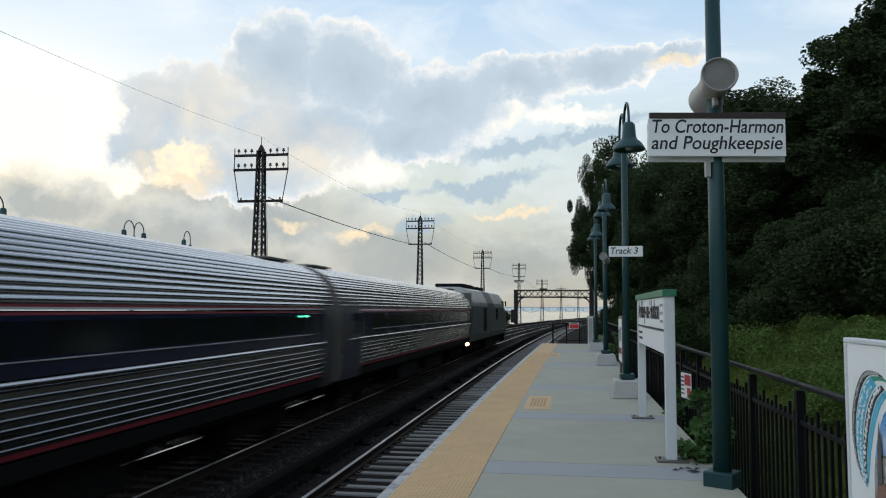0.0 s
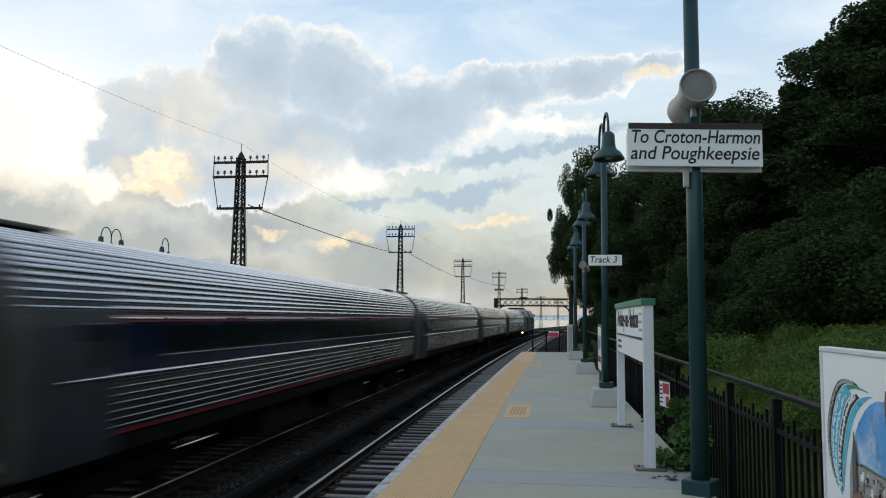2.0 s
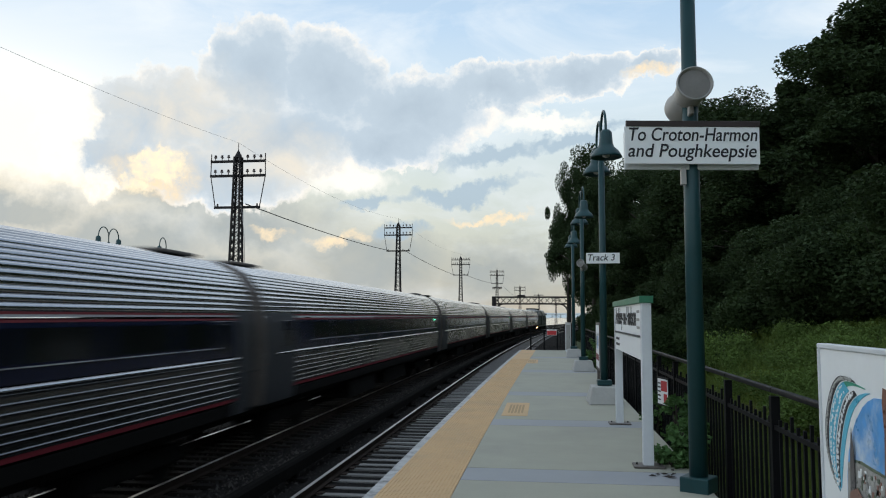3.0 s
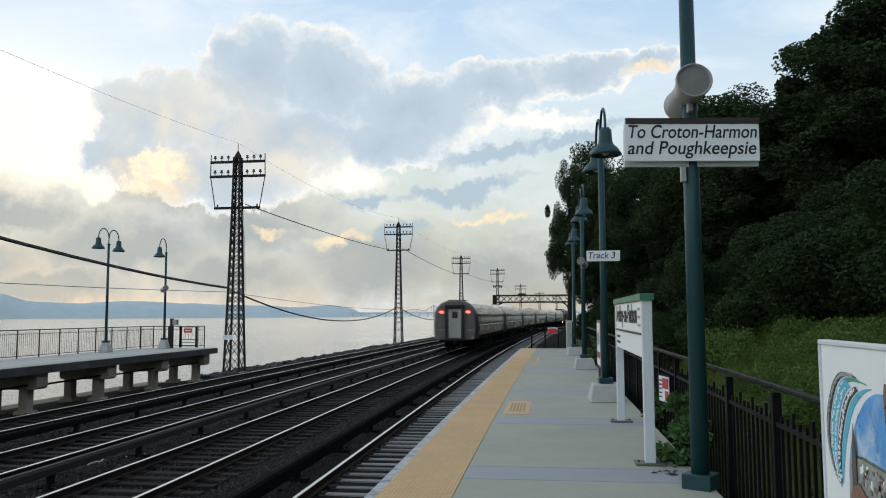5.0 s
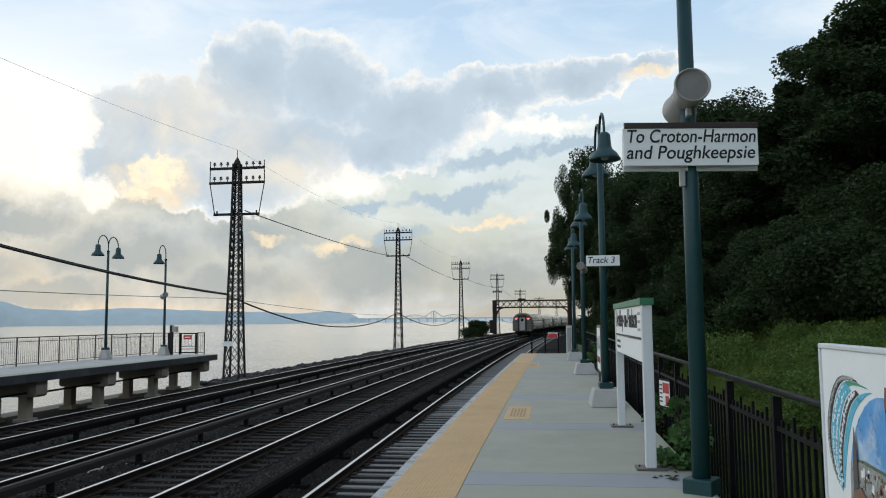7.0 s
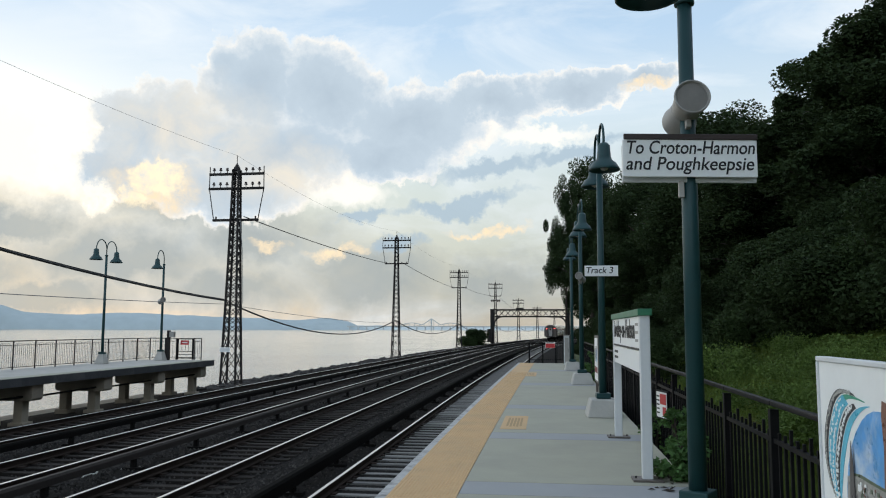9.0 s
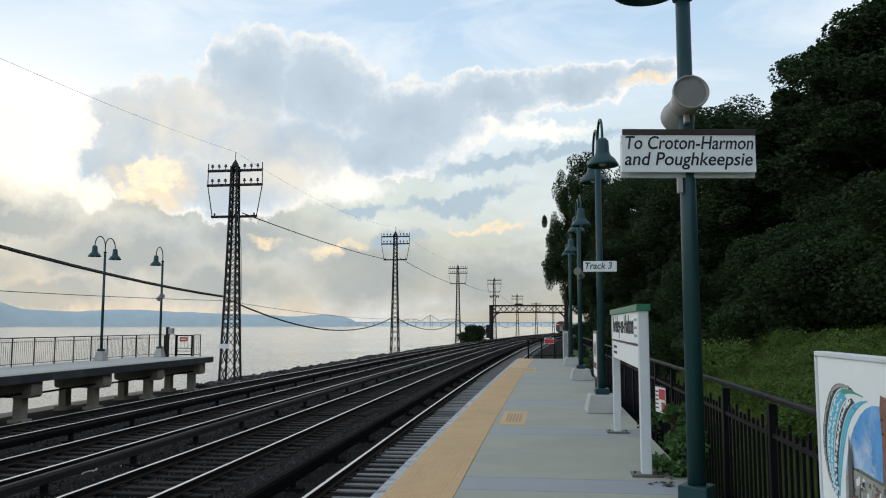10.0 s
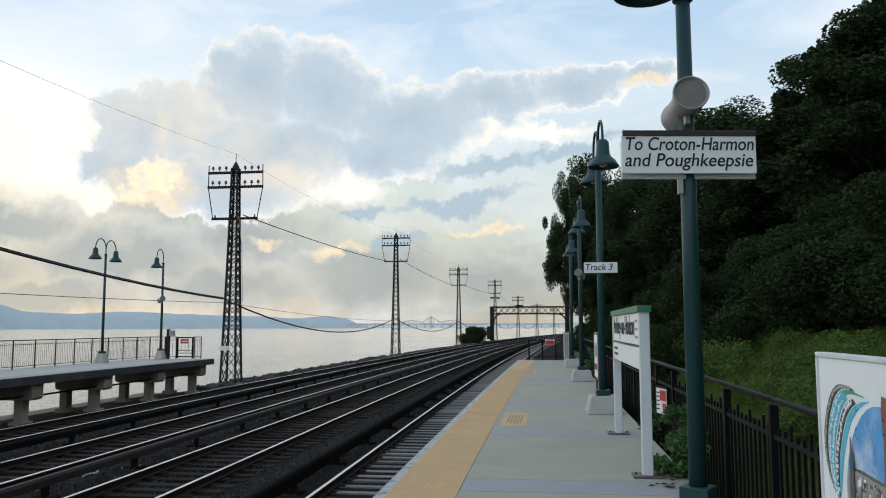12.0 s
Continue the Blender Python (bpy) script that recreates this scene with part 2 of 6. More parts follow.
CONCRETE = mat("platform_concrete", (0.35, 0.342, 0.27), 0.85, 0, 0.10, 1.5, 40, 0.12, dirt=(0.27, 0.265, 0.222), dirt_scale=0.7, dirt_amount=0.5)
CONCRETE_BAND = mat("sealed_concrete_band", (0.30, 0.31, 0.315), 0.75, 0, 0.08, 1.5, 40, 0.1, dirt=(0.25, 0.265, 0.29), dirt_scale=0.7)
CONCRETE_OLD = mat("weathered_concrete", (0.31, 0.27, 0.215), 0.9, 0, 0.22, 1.2, 25, 0.3, dirt=(0.13, 0.11, 0.088), dirt_scale=0.6, dirt_amount=0.7)
CONCRETE_PALE = mat("pale_concrete", (0.42, 0.41, 0.38), 0.85, 0, 0.12, 2, 40, 0.2, dirt=(0.25, 0.24, 0.22), dirt_amount=0.5)
YELLOW = mat("tactile_yellow", (0.565, 0.365, 0.18), 0.75, 0, 0.10, 1.6, 30, 0.08, dirt=(0.40, 0.30, 0.17), dirt_scale=0.9, dirt_amount=0.5)
EDGE = mat("platform_nosing", (0.40, 0.405, 0.40), 0.7, 0, 0.3, 3, 30, 0.3, dirt=(0.09, 0.09, 0.085), dirt_scale=5.0, dirt_amount=0.9)
TILE_INK = mat("faded_ink", (0.36, 0.25, 0.12), 0.8, 0, 0.2)
BALLAST = mat("dark_ballast", (0.014, 0.013, 0.0125), 0.95, 0, 0.6, 1.0, 18, 1.0, spec=0.05, dirt=(0.02, 0.019, 0.018), dirt_scale=0.35, dirt_amount=0.6)
STONE = mat("ballast_stone", (0.044, 0.041, 0.038), 0.95, 0, 0.3, 5, 40, 0.3, spec=0.1, island=0.65)
TIE = mat("weathered_tie", (0.022, 0.019, 0.017), 0.9, 0, 0.4, 1.2, 30, 0.5, random_tint=0.45, stretch=(0.3, 4, 1), spec=0.1)
TIE_PALE = mat("pale_grey_tie", (0.18, 0.175, 0.165), 0.9, 0, 0.3, 1.5, 30, 0.3, random_tint=0.3, stretch=(0.4, 3, 1))
RAIL_TOP = mat("polished_rail_head", (0.55, 0.55, 0.55), 0.36, 1.0, 0.1, 1, 30, 0.02)
RAIL_SIDE = mat("rusty_rail", (0.03, 0.022, 0.018), 0.9, 0.0, 0.35, 3, 40, 0.2, spec=0.1)
COVER = mat("third_rail_cover", (0.034, 0.028, 0.025), 0.75, 0, 0.3, 1.0, 20, 0.1, spec=0.2)
COVER_DARK = mat("third_rail_cover_dark", (0.009, 0.0085, 0.008), 0.95, 0, 0.4, 1.0, 20, 0.3, spec=0.03)
GREEN_PAINT = mat("dark_green_paint", (0.014, 0.053, 0.057), 0.42, 0, 0.18, 3, 40, 0.05, spec=0.3, dirt=(0.03, 0.05, 0.05), dirt_amount=0.5)
GREEN_TRIM = mat("sign_green", (0.02, 0.16, 0.08), 0.5, 0, 0.1, 3, 30, 0.03)
WHITE = mat("sign_white", (0.86, 0.87, 0.86), 0.45, 0, 0.04, 1.5, 20, 0.02, dirt=(0.76, 0.77, 0.76), dirt_scale=1.5, dirt_amount=0.4)
STAINED = mat("stained_dark_fascia", (0.040, 0.042, 0.046), 0.85, 0, 0.3, 1.0, 20, 0.2, dirt=(0.13, 0.13, 0.13), dirt_scale=0.7, dirt_amount=0.6)
WHITE_POST = mat("white_painted_aluminium", (0.64, 0.66, 0.67), 0.45, 0, 0.06, 2, 25, 0.03, dirt=(0.45, 0.46, 0.46), dirt_amount=0.4)
GREY_METAL = mat("grey_speaker_metal", (0.33, 0.32, 0.30), 0.5, 0.2, 0.12, 3, 40, 0.05)
GRILLE = mat("speaker_grille", (0.20, 0.19, 0.175), 0.7, 0.0, 0.15, 12, 260, 0.3)
BLACK_PAINT = mat("black_paint", (0.006, 0.006, 0.007), 0.5, 0, 0.3, 4, 40, 0.05, spec=0.1)
INK = mat("black_ink", (0.012, 0.012, 0.014), 0.6, 0, 0.05, 4, 40, 0.0)
BROWN_TRIM = mat("brown_sign_header", (0.035, 0.022, 0.02), 0.5, 0, 0.1)
RED_SIGN = mat("red_sign", (0.52, 0.03, 0.035), 0.5, 0, 0.1)
STEEL_BLACK = mat("weathered_lattice_steel", (0.016, 0.013, 0.012), 0.8, 0.1, 0.35, 2, 20, 0.1)
INSULATOR = mat("brown_porcelain", (0.05, 0.03, 0.025), 0.25, 0, 0.2)
WIRE = mat("dark_wire", (0.02, 0.02, 0.02), 0.7, 0, 0.1)
WIRE_PALE = mat("pale_wire", (0.22, 0.22, 0.23), 0.6, 0, 0.1)
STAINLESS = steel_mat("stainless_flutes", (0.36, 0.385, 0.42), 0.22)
# The lower flutes use a darker steel than the roof.
STAINLESS_DARK = steel_mat("dark_lower_flutes", (0.14, 0.145, 0.155), 0.28)
STAINLESS_DULL = mat("dull_stainless_end", (0.125, 0.108, 0.096), 0.55, 0.3, 0.2, 1.2, 20, 0.05, dirt=(0.06, 0.055, 0.05), dirt_amount=0.6)
NAVY = mat("navy_band", (0.006, 0.010, 0.032), 0.24, 0, 0.15, 1, 20, 0.02, spec=0.22)
CAR_RED = mat("red_stripe", (0.19, 0.022, 0.032), 0.5, 0, 0.1, spec=0.2)
CAR_WHITE = mat("white_stripe", (0.40, 0.40, 0.41), 0.5, 0, 0.06, spec=0.2)
CAR_GLASS = glass_mat("tinted_car_glass")
UNDER = mat("sooty_underframe", (0.010, 0.0095, 0.009), 0.95, 0, 0.4, 2, 20, 0.2, spec=0.1)
RUBBER = mat("black_rubber", (0.012, 0.012, 0.012), 0.75, 0, 0.25)
LOCO_GREY = mat("locomotive_grey", (0.085, 0.10, 0.10), 0.5, 0.2, 0.15, 1, 20, 0.03, dirt=(0.04, 0.04, 0.04), dirt_amount=0.5)
LOCO_LIGHT = mat("locomotive_silver", (0.40, 0.41, 0.42), 0.4, 0.5, 0.12, 1, 20, 0.03)
LAMP_RED = mat("red_marker_lens", (1.0, 0.05, 0.04), 0.3, 0, 0.02, emit=9.0)
LAMP_GREEN = mat("green_door_light", (0.1, 0.9, 0.45), 0.3, 0, 0.02, emit=5.0)
LAMP_AMBER = mat("amber_ditch_light", (1.0, 0.45, 0.2), 0.3, 0, 0.02, emit=14.0)
LAMP_WHITE = mat("pale_step_light", (0.6, 0.6, 0.57), 0.4, 0, 0.05)
VESTIBULE = mat("grimy_vestibule_steel", (0.050, 0.054, 0.060), 0.55, 0.3, 0.25, 1.2, 20, 0.05, spec=0.3)
BULB = mat("unlit_frosted_globe", (0.5, 0.5, 0.47), 0.3, 0, 0.05)
LEAF = leaf_mat("tree_leaf", (0.029, 0.048, 0.019))
LEAF_B = leaf_mat("shrub_leaf", (0.036, 0.060, 0.022))
VINE = leaf_mat("vine_leaf", (0.075, 0.15, 0.05))
GRASS = leaf_mat("grass_blade", (0.125, 0.175, 0.04))
WEED = leaf_mat("weed_leaf", (0.095, 0.150, 0.038), 0.6)
WEED_PALE = leaf_mat("yellowish_weed_leaf", (0.15, 0.17, 0.045), 0.5)
BARK = mat("bark", (0.045, 0.036, 0.028), 0.95, 0, 0.4, 3, 20, 0.6, stretch=(1, 1, 0.2))
EARTH = mat("grassy_earth", (0.06, 0.088, 0.025), 0.95, 0, 0.4, 0.35, 6, 0.6, dirt=(0.03, 0.045, 0.015), dirt_scale=0.25, dirt_amount=0.6)
# Distance haze is put into these base colours; the air itself is clear.
HILL_FAR = mat("haze_tinted_far_shore", (0.58, 0.635, 0.635), 1.0, 0, 0.08, 0.004, 0.02, 0.0, spec=0.0)
HILL = mat("haze_tinted_far_hills", (0.44, 0.51, 0.53), 1.0, 0, 0.12, 0.004, 0.02, 0.0, spec=0.0)
HAZE_STEEL = mat("haze_tinted_bridge_steel", (0.60, 0.63, 0.63), 1.0, 0, 0.05, 0.01, 0.1, 0.0, spec=0.0)
ROCK = mat("shore_rock", (0.03, 0.027, 0.025), 0.95, 0, 0.4, 1.5, 15, 0.6, island=0.4)
RUST_ROCK = mat("reddish_shore_rubble", (0.075, 0.045, 0.035), 0.95, 0, 0.4, 1.5, 15, 0.6)
PRINT_BLUE = mat("poster_sky_blue", (0.10, 0.36, 0.75), 0.3, 0, 0.35, 2.5, 8, 0.0, dirt=(0.7, 0.78, 0.85), dirt_scale=4.5, dirt_amount=0.9)
PRINT_CYAN = mat("poster_cyan", (0.10, 0.48, 0.66), 0.3, 0, 0.2, 8, 40, 0.0)
PRINT_DARK = mat("poster_dark", (0.03, 0.03, 0.035), 0.3, 0, 0.2)
PRINT_TOWN = mat("poster_town", (0.30, 0.29, 0.27), 0.3, 0, 0.7, 22, 60, 0.0)
PRINT_GREEN = mat("poster_green", (0.05, 0.34, 0.22), 0.3, 0, 0.2)
PRINT_BRICK = mat("poster_brick", (0.22, 0.10, 0.07), 0.3, 0, 0.4, 20, 60, 0.0)
PRINT_SPIRE = mat("poster_spire", (0.085, 0.075, 0.075), 0.3, 0, 0.4, 20, 60, 0.0)
PRINT_TREE = mat("poster_hill", (0.10, 0.13, 0.08), 0.3, 0, 0.5, 20, 60, 0.0)
WATER = water_mat()


# ---------------------------------------------------------------- mesh helpers
def mesh_of(name, bm, material):
    me = bpy.data.meshes.new(name)
    bm.to_mesh(me)
    bm.free()
    me.materials.append(material)
    return me


def smooth(me):
    for f in me.polygons:
        f.use_smooth = True


def part(name, bm, material, parent=None, label="", shade=False, at=None):
    """Links a bmesh as one mesh object under a thing."""
    me = mesh_of(name, bm, material) if isinstance(bm, bmesh.types.BMesh) else bm
    if shade:
        smooth(me)
    ob = new(name, me)
    if parent is not None:
        ob.parent = parent
    if at is not None:
        ob.matrix_basis = at
    if label:
        ob["label"] = label
    return ob


def raw(name, verts, faces, material, parent=None, label="", shade=False):
    me = bpy.data.meshes.new(name)
    me.from_pydata(verts, [], faces)
    me.materials.append(material)
    return part(name, me, material, parent, label, shade)


def thing(name, m, label, category, group="", kind=""):
    ob = new(name)
    ob.empty_display_size = 0.2
    ob.matrix_basis = m
    return tagged(ob, label, category, group, kind)


def box(bm, c, s, rz=0.0, bevel=0.0, rx=0.0, ry=0.0):
    m = pose(*c, rx, ry, rz) @ Matrix.Diagonal((*s, 1))
    r = bmesh.ops.create_cube(bm, size=1.0, matrix=m)
    if bevel:
        edges = {e for v in r["verts"] for e in v.link_edges}
        bmesh.ops.bevel(bm, geom=list(edges), offset=bevel, segments=2, affect="EDGES", profile=0.5)
    return bm


def B(c, s, rz=0.0, bevel=0.0, rx=0.0, ry=0.0):
    return box(bmesh.new(), c, s, rz, bevel, rx, ry)


def rod(bm, a, b, r, seg=8, r2=None):
    a, b = Vector(a), Vector(b)
    d = b - a
    m = Matrix.Translation((a + b) / 2) @ d.to_track_quat("Z", "Y").to_matrix().to_4x4()
    bmesh.ops.create_cone(bm, cap_ends=True, segments=seg, radius1=r, radius2=r if r2 is None else r2, depth=d.length, matrix=m)
    return bm


def bar(bm, a, b, w, h):
    """A square bar from a to b."""
    a, b = Vector(a), Vector(b)
    d = b - a
    m = Matrix.Translation((a + b) / 2) @ d.to_track_quat("Z", "Y").to_matrix().to_4x4() @ Matrix.Diagonal((w, h, d.length, 1))
    bmesh.ops.create_cube(bm, size=1.0, matrix=m)
    return bm


def tube(bm, pts, r, seg=8):
    for a, b in zip(pts, pts[1:]):
        rod(bm, a, b, r, seg)
    return bm


def pipe(bm, pts, r, seg=8):
    """One unbroken tube through points that lie in a plane of constant x."""
    rings = []
    for i, p in enumerate(pts):
        d = (Vector(pts[min(i + 1, len(pts) - 1)]) - Vector(pts[max(i - 1, 0)])).normalized()
        side = Vector((1, 0, 0))
        up = d.cross(side).normalized()
        rings.append([bm.verts.new(Vector(p) + side * (r * math.cos(2 * math.pi * k / seg)) + up * (r * math.sin(2 * math.pi * k / seg))) for k in range(seg)])
    for a, b in zip(rings, rings[1:]):
        for k in range(seg):
            bm.faces.new((a[k], a[(k + 1) % seg], b[(k + 1) % seg], b[k]))
    bmesh.ops.recalc_face_normals(bm, faces=bm.faces)
    return bm


def lathe(bm, profile, seg=24, m=Matrix()):
    """Turns (radius, z) pairs about z."""
    rings = []
    for r, z in profile:
        rings.append([bm.verts.new(m @ Vector((r * math.cos(2 * math.pi * i / seg), r * math.sin(2 * math.pi * i / seg), z))) for i in range(seg)])
    for p, q in zip(rings, rings[1:]):
        for i in range(seg):
            bm.faces.new((p[i], p[(i + 1) % seg], q[(i + 1) % seg], q[i]))
    bmesh.ops.recalc_face_normals(bm, faces=bm.faces)
    return bm


def text_mesh(name, body, size, material, parent, m, shear=0.0, label="", width=None):
    """Raised lettering as a mesh, in the plane of m."""
    cu = bpy.data.curves.new(name, "FONT")
    cu.body, cu.size, cu.shear, cu.extrude, cu.offset = body, size, shear, 0.002, size * 0.008
    ob = bpy.data.objects.new(name, cu)
    scene.collection.objects.link(ob)
    me = bpy.data.meshes.new_from_object(ob.evaluated_get(bpy.context.evaluated_depsgraph_get()))
    bpy.data.objects.remove(ob)
    xs = [v.co.x for v in me.vertices]
    if width and xs:
        k = width / (max(xs) - min(xs))
        for v in me.vertices:
            v.co.x *= k
    me.materials.clear()
    me.materials.append(material)
    return part(name, me, material, parent, label, at=m)


# ---------------------------------------------------------------- plan
RAIL_Z = -1.22
CURVE_FROM, CURVE_2R = 20.0, 3900.0


def off(y):
    """How far the line has swung to +x at y."""
    return max(0.0, y - CURVE_FROM) ** 2 / CURVE_2R


def heading(y):
    return -math.degrees(math.atan(2 * max(0.0, y - CURVE_FROM) / CURVE_2R))


TRACKS = {"near": -3.19, "second": -7.2, "third": -10.6, "far": -14.25}
YS = [-60, -30, 0, 10, 20] + list(range(24, 300, 6)) + list(range(300, 620, 20))


def edge_x(y):
    """The near platform's track side edge."""
    return -1.63 + max(0.0, y - 9) ** 1.5 * 0.0021


def land_z(s):
    pts = [(-400, -6), (-24, -5.2), (-20.6, -3.6), (-19.6, -1.75), (-17.0, -1.62), (-16.4, -1.46), (-4.5, -1.46), (-4.1, -1.425), (-1.9, -1.425), (1.5, -1.6), (3.2, -1.35), (4.6, -0.55), (6.5, 0.5), (9, 1.6), (13, 3.5), (22, 7), (45, 13), (140, 24), (600, 40)]
    for (a, za), (b, zb) in zip(pts, pts[1:]):
        if s <= b:
            k = (s - a) / (b - a)
            return za + (zb - za) * k
    return pts[-1][1]


def build_land():
    ss = [-400, -60, -24, -22, -20.6, -20.1, -19.6, -19, -18.2, -17.6, -17.0, -16.4] + [-16 + i * 0.7 for i in range(20)] + [-1.9, 0, 1.5, 1.8, 2.2, 2.8, 3.4, 4.0, 4.8, 5.6, 6.5, 7.5, 9, 11, 13, 17, 22, 30, 45, 80, 140, 300, 600]
    ys = [-300, -60, -20] + [i * 1.2 for i in range(-4, 60)] + list(range(73, 300, 5)) + list(range(300, 1000, 50)) + [1500, 2500, 4500]
    vs = []
    for y in ys:
        for s in ss:
            z = land_z(s)
            if s > 2:
                z += 0.35 * noise.noise((s * 0.35, y * 0.22, 0)) * min(1, (s - 2) / 2) + 0.12 * noise.noise((s * 1.3, y * 1.1, 3))
            elif -16.6 < s < -1.5:
                z += (0.035 if s < -4.3 else 0.012) * noise.noise((s * 2.1, y * 1.4, 1)) + 0.10 * max(0.0, 1 - min(abs(s - m) for m in (-5.1, -8.8, -12.4)) / 0.8)
            elif -23 < s < -17 and y > 39:
                z += 0.3 * noise.noise((s * 0.9, y * 0.5, 2))
            if s < -17 and y > 400:
                z = min(z, -5.2)
            vs.append((s + (off(y) if y < 620 else off(620) + (y - 620) * 0.38), y, z))
    n = len(ss)
    left, right = [], []
    for j in range(len(ys) - 1):
        for i in range(n - 1):
            f = (j * n + i, j * n + i + 1, (j + 1) * n + i + 1, (j + 1) * n + i)
            (left if ss[i] < 1.5 else right).append(f)
    me = bpy.data.meshes.new("ground")
    me.from_pydata(vs, [], left + right)
    me.materials.append(BALLAST)
    me.materials.append(EARTH)
    for k, f in enumerate(me.polygons):
        f.use_smooth = True
        f.material_index = 0 if k < len(left) else 1
    tagged(new("ground", me), "dark track ballast beside a grassy wooded slope", "ground", kind="structure")


def build_water():
    bm = bmesh.new()
    bmesh.ops.create_grid(bm, x_segments=4, y_segments=4, size=4900)
    ob = part("river", bm, WATER)
    ob.location = (0, 0, -3.3)
    tagged(ob, "calm pale grey river reflecting the evening sky", "water", kind="structure")


def build_hills():
    """Far shore: overlapping low ridges."""
    def ridge(name, dist, tops, label, material):
        vs, fs = [], []
        az0, az1 = tops[0][0], tops[-1][0]
        n = 160
        for i in range(n + 1):
            a = az0 + (az1 - az0) * i / n
            for (a0, e0), (a1, e1) in zip(tops, tops[1:]):
                if a <= a1 + 1e-6:
                    k = (a - a0) / (a1 - a0)
                    k = k * k * (3 - 2 * k)
                    e = e0 + (e1 - e0) * k
                    break
            e = max(0.0, e + 0.05 * noise.noise((a * 1.3, dist * 0.01, 0)) * (1 if e > 0.08 else 0))
            x, y = math.sin(radians(a)), math.cos(radians(a))
            h = dist * math.tan(radians(e))
            for k, (r, z) in enumerate(((dist, -4), (dist + 30, h * 0.55), (dist + 110, h), (dist + 500, -4))):
                vs.append((x * r, y * r, z))
            if i:
                for k in range(3):
                    b = i * 4
                    fs.append((b - 4 + k, b + k, b + k + 1, b - 4 + k + 1))
        ob = raw(name, vs, fs, material, None, shade=True)
        tagged(ob, label, "hills", kind="structure")
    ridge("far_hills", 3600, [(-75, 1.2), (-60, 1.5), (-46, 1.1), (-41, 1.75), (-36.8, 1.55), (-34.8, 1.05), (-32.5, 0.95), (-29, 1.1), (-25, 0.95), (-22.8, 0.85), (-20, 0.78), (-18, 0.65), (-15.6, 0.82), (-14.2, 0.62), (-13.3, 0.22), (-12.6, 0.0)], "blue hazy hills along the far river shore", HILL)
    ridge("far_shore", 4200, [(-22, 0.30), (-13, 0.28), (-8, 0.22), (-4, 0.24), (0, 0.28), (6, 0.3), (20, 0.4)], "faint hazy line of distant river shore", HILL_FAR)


def build_bridge():
    """A long low causeway with a cantilever truss span."""
    g = thing("river_bridge", pose(0, 0, 0), "pale hazy steel cantilever bridge across the river", "bridge")
    D = 3550.0
    def at(az, z):
        a = radians(az)
        return Vector((D * math.sin(a), D * math.cos(a), z))
    bm = bmesh.new()
    for i in range(40):
        a, b = -14.2 + i * 0.45, -14.2 + (i + 1) * 0.45
        bar(bm, at(a, 13), at(b, 13), 6, 5)
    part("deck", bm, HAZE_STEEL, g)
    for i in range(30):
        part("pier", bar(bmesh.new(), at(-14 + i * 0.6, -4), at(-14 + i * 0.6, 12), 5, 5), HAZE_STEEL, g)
    top = []
    for i in range(31):
        k = -2.6 + 5.2 * i / 30
        h = max(34 * max(0, 1 - abs(k + 0.0) / 0.8), 15 * max(0, 1 - (abs(k) - 1.4) ** 2 * 1.2) if abs(k) > 0.5 else 0)
        top.append((-8.15 + k, 14 + h))
    bm = bmesh.new()
    for (a, z), (b, y2) in zip(top, top[1:]):
        bar(bm, at(a, z), at(b, y2), 3.2, 3.2)
    for i, (a, z) in enumerate(top):
        if i % 2 == 0 and z > 16:
            bar(bm, at(a, 13), at(a, z), 2.0, 2.0)
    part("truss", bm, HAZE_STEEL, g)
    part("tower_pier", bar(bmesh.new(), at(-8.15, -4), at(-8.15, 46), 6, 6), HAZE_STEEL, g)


# ---------------------------------------------------------------- tracks
def sweep(name, section, s, ys, material, parent, z=RAIL_Z, label="", closed=True):
    """Sweeps a section of (x, z) along the curve at offset s."""
    vs, fs = [], []
    n = len(section)
    for j, y in enumerate(ys):
        for x, zz in section:
            vs.append((s + off(y) + x, y, z + zz))
        if j:
            for i in range(n if closed else n - 1):
                a, b = (j - 1) * n + i, (j - 1) * n + (i + 1) % n
                fs.append((a, b, b + n, a + n))
    return raw(name, vs, fs, material, parent, label)


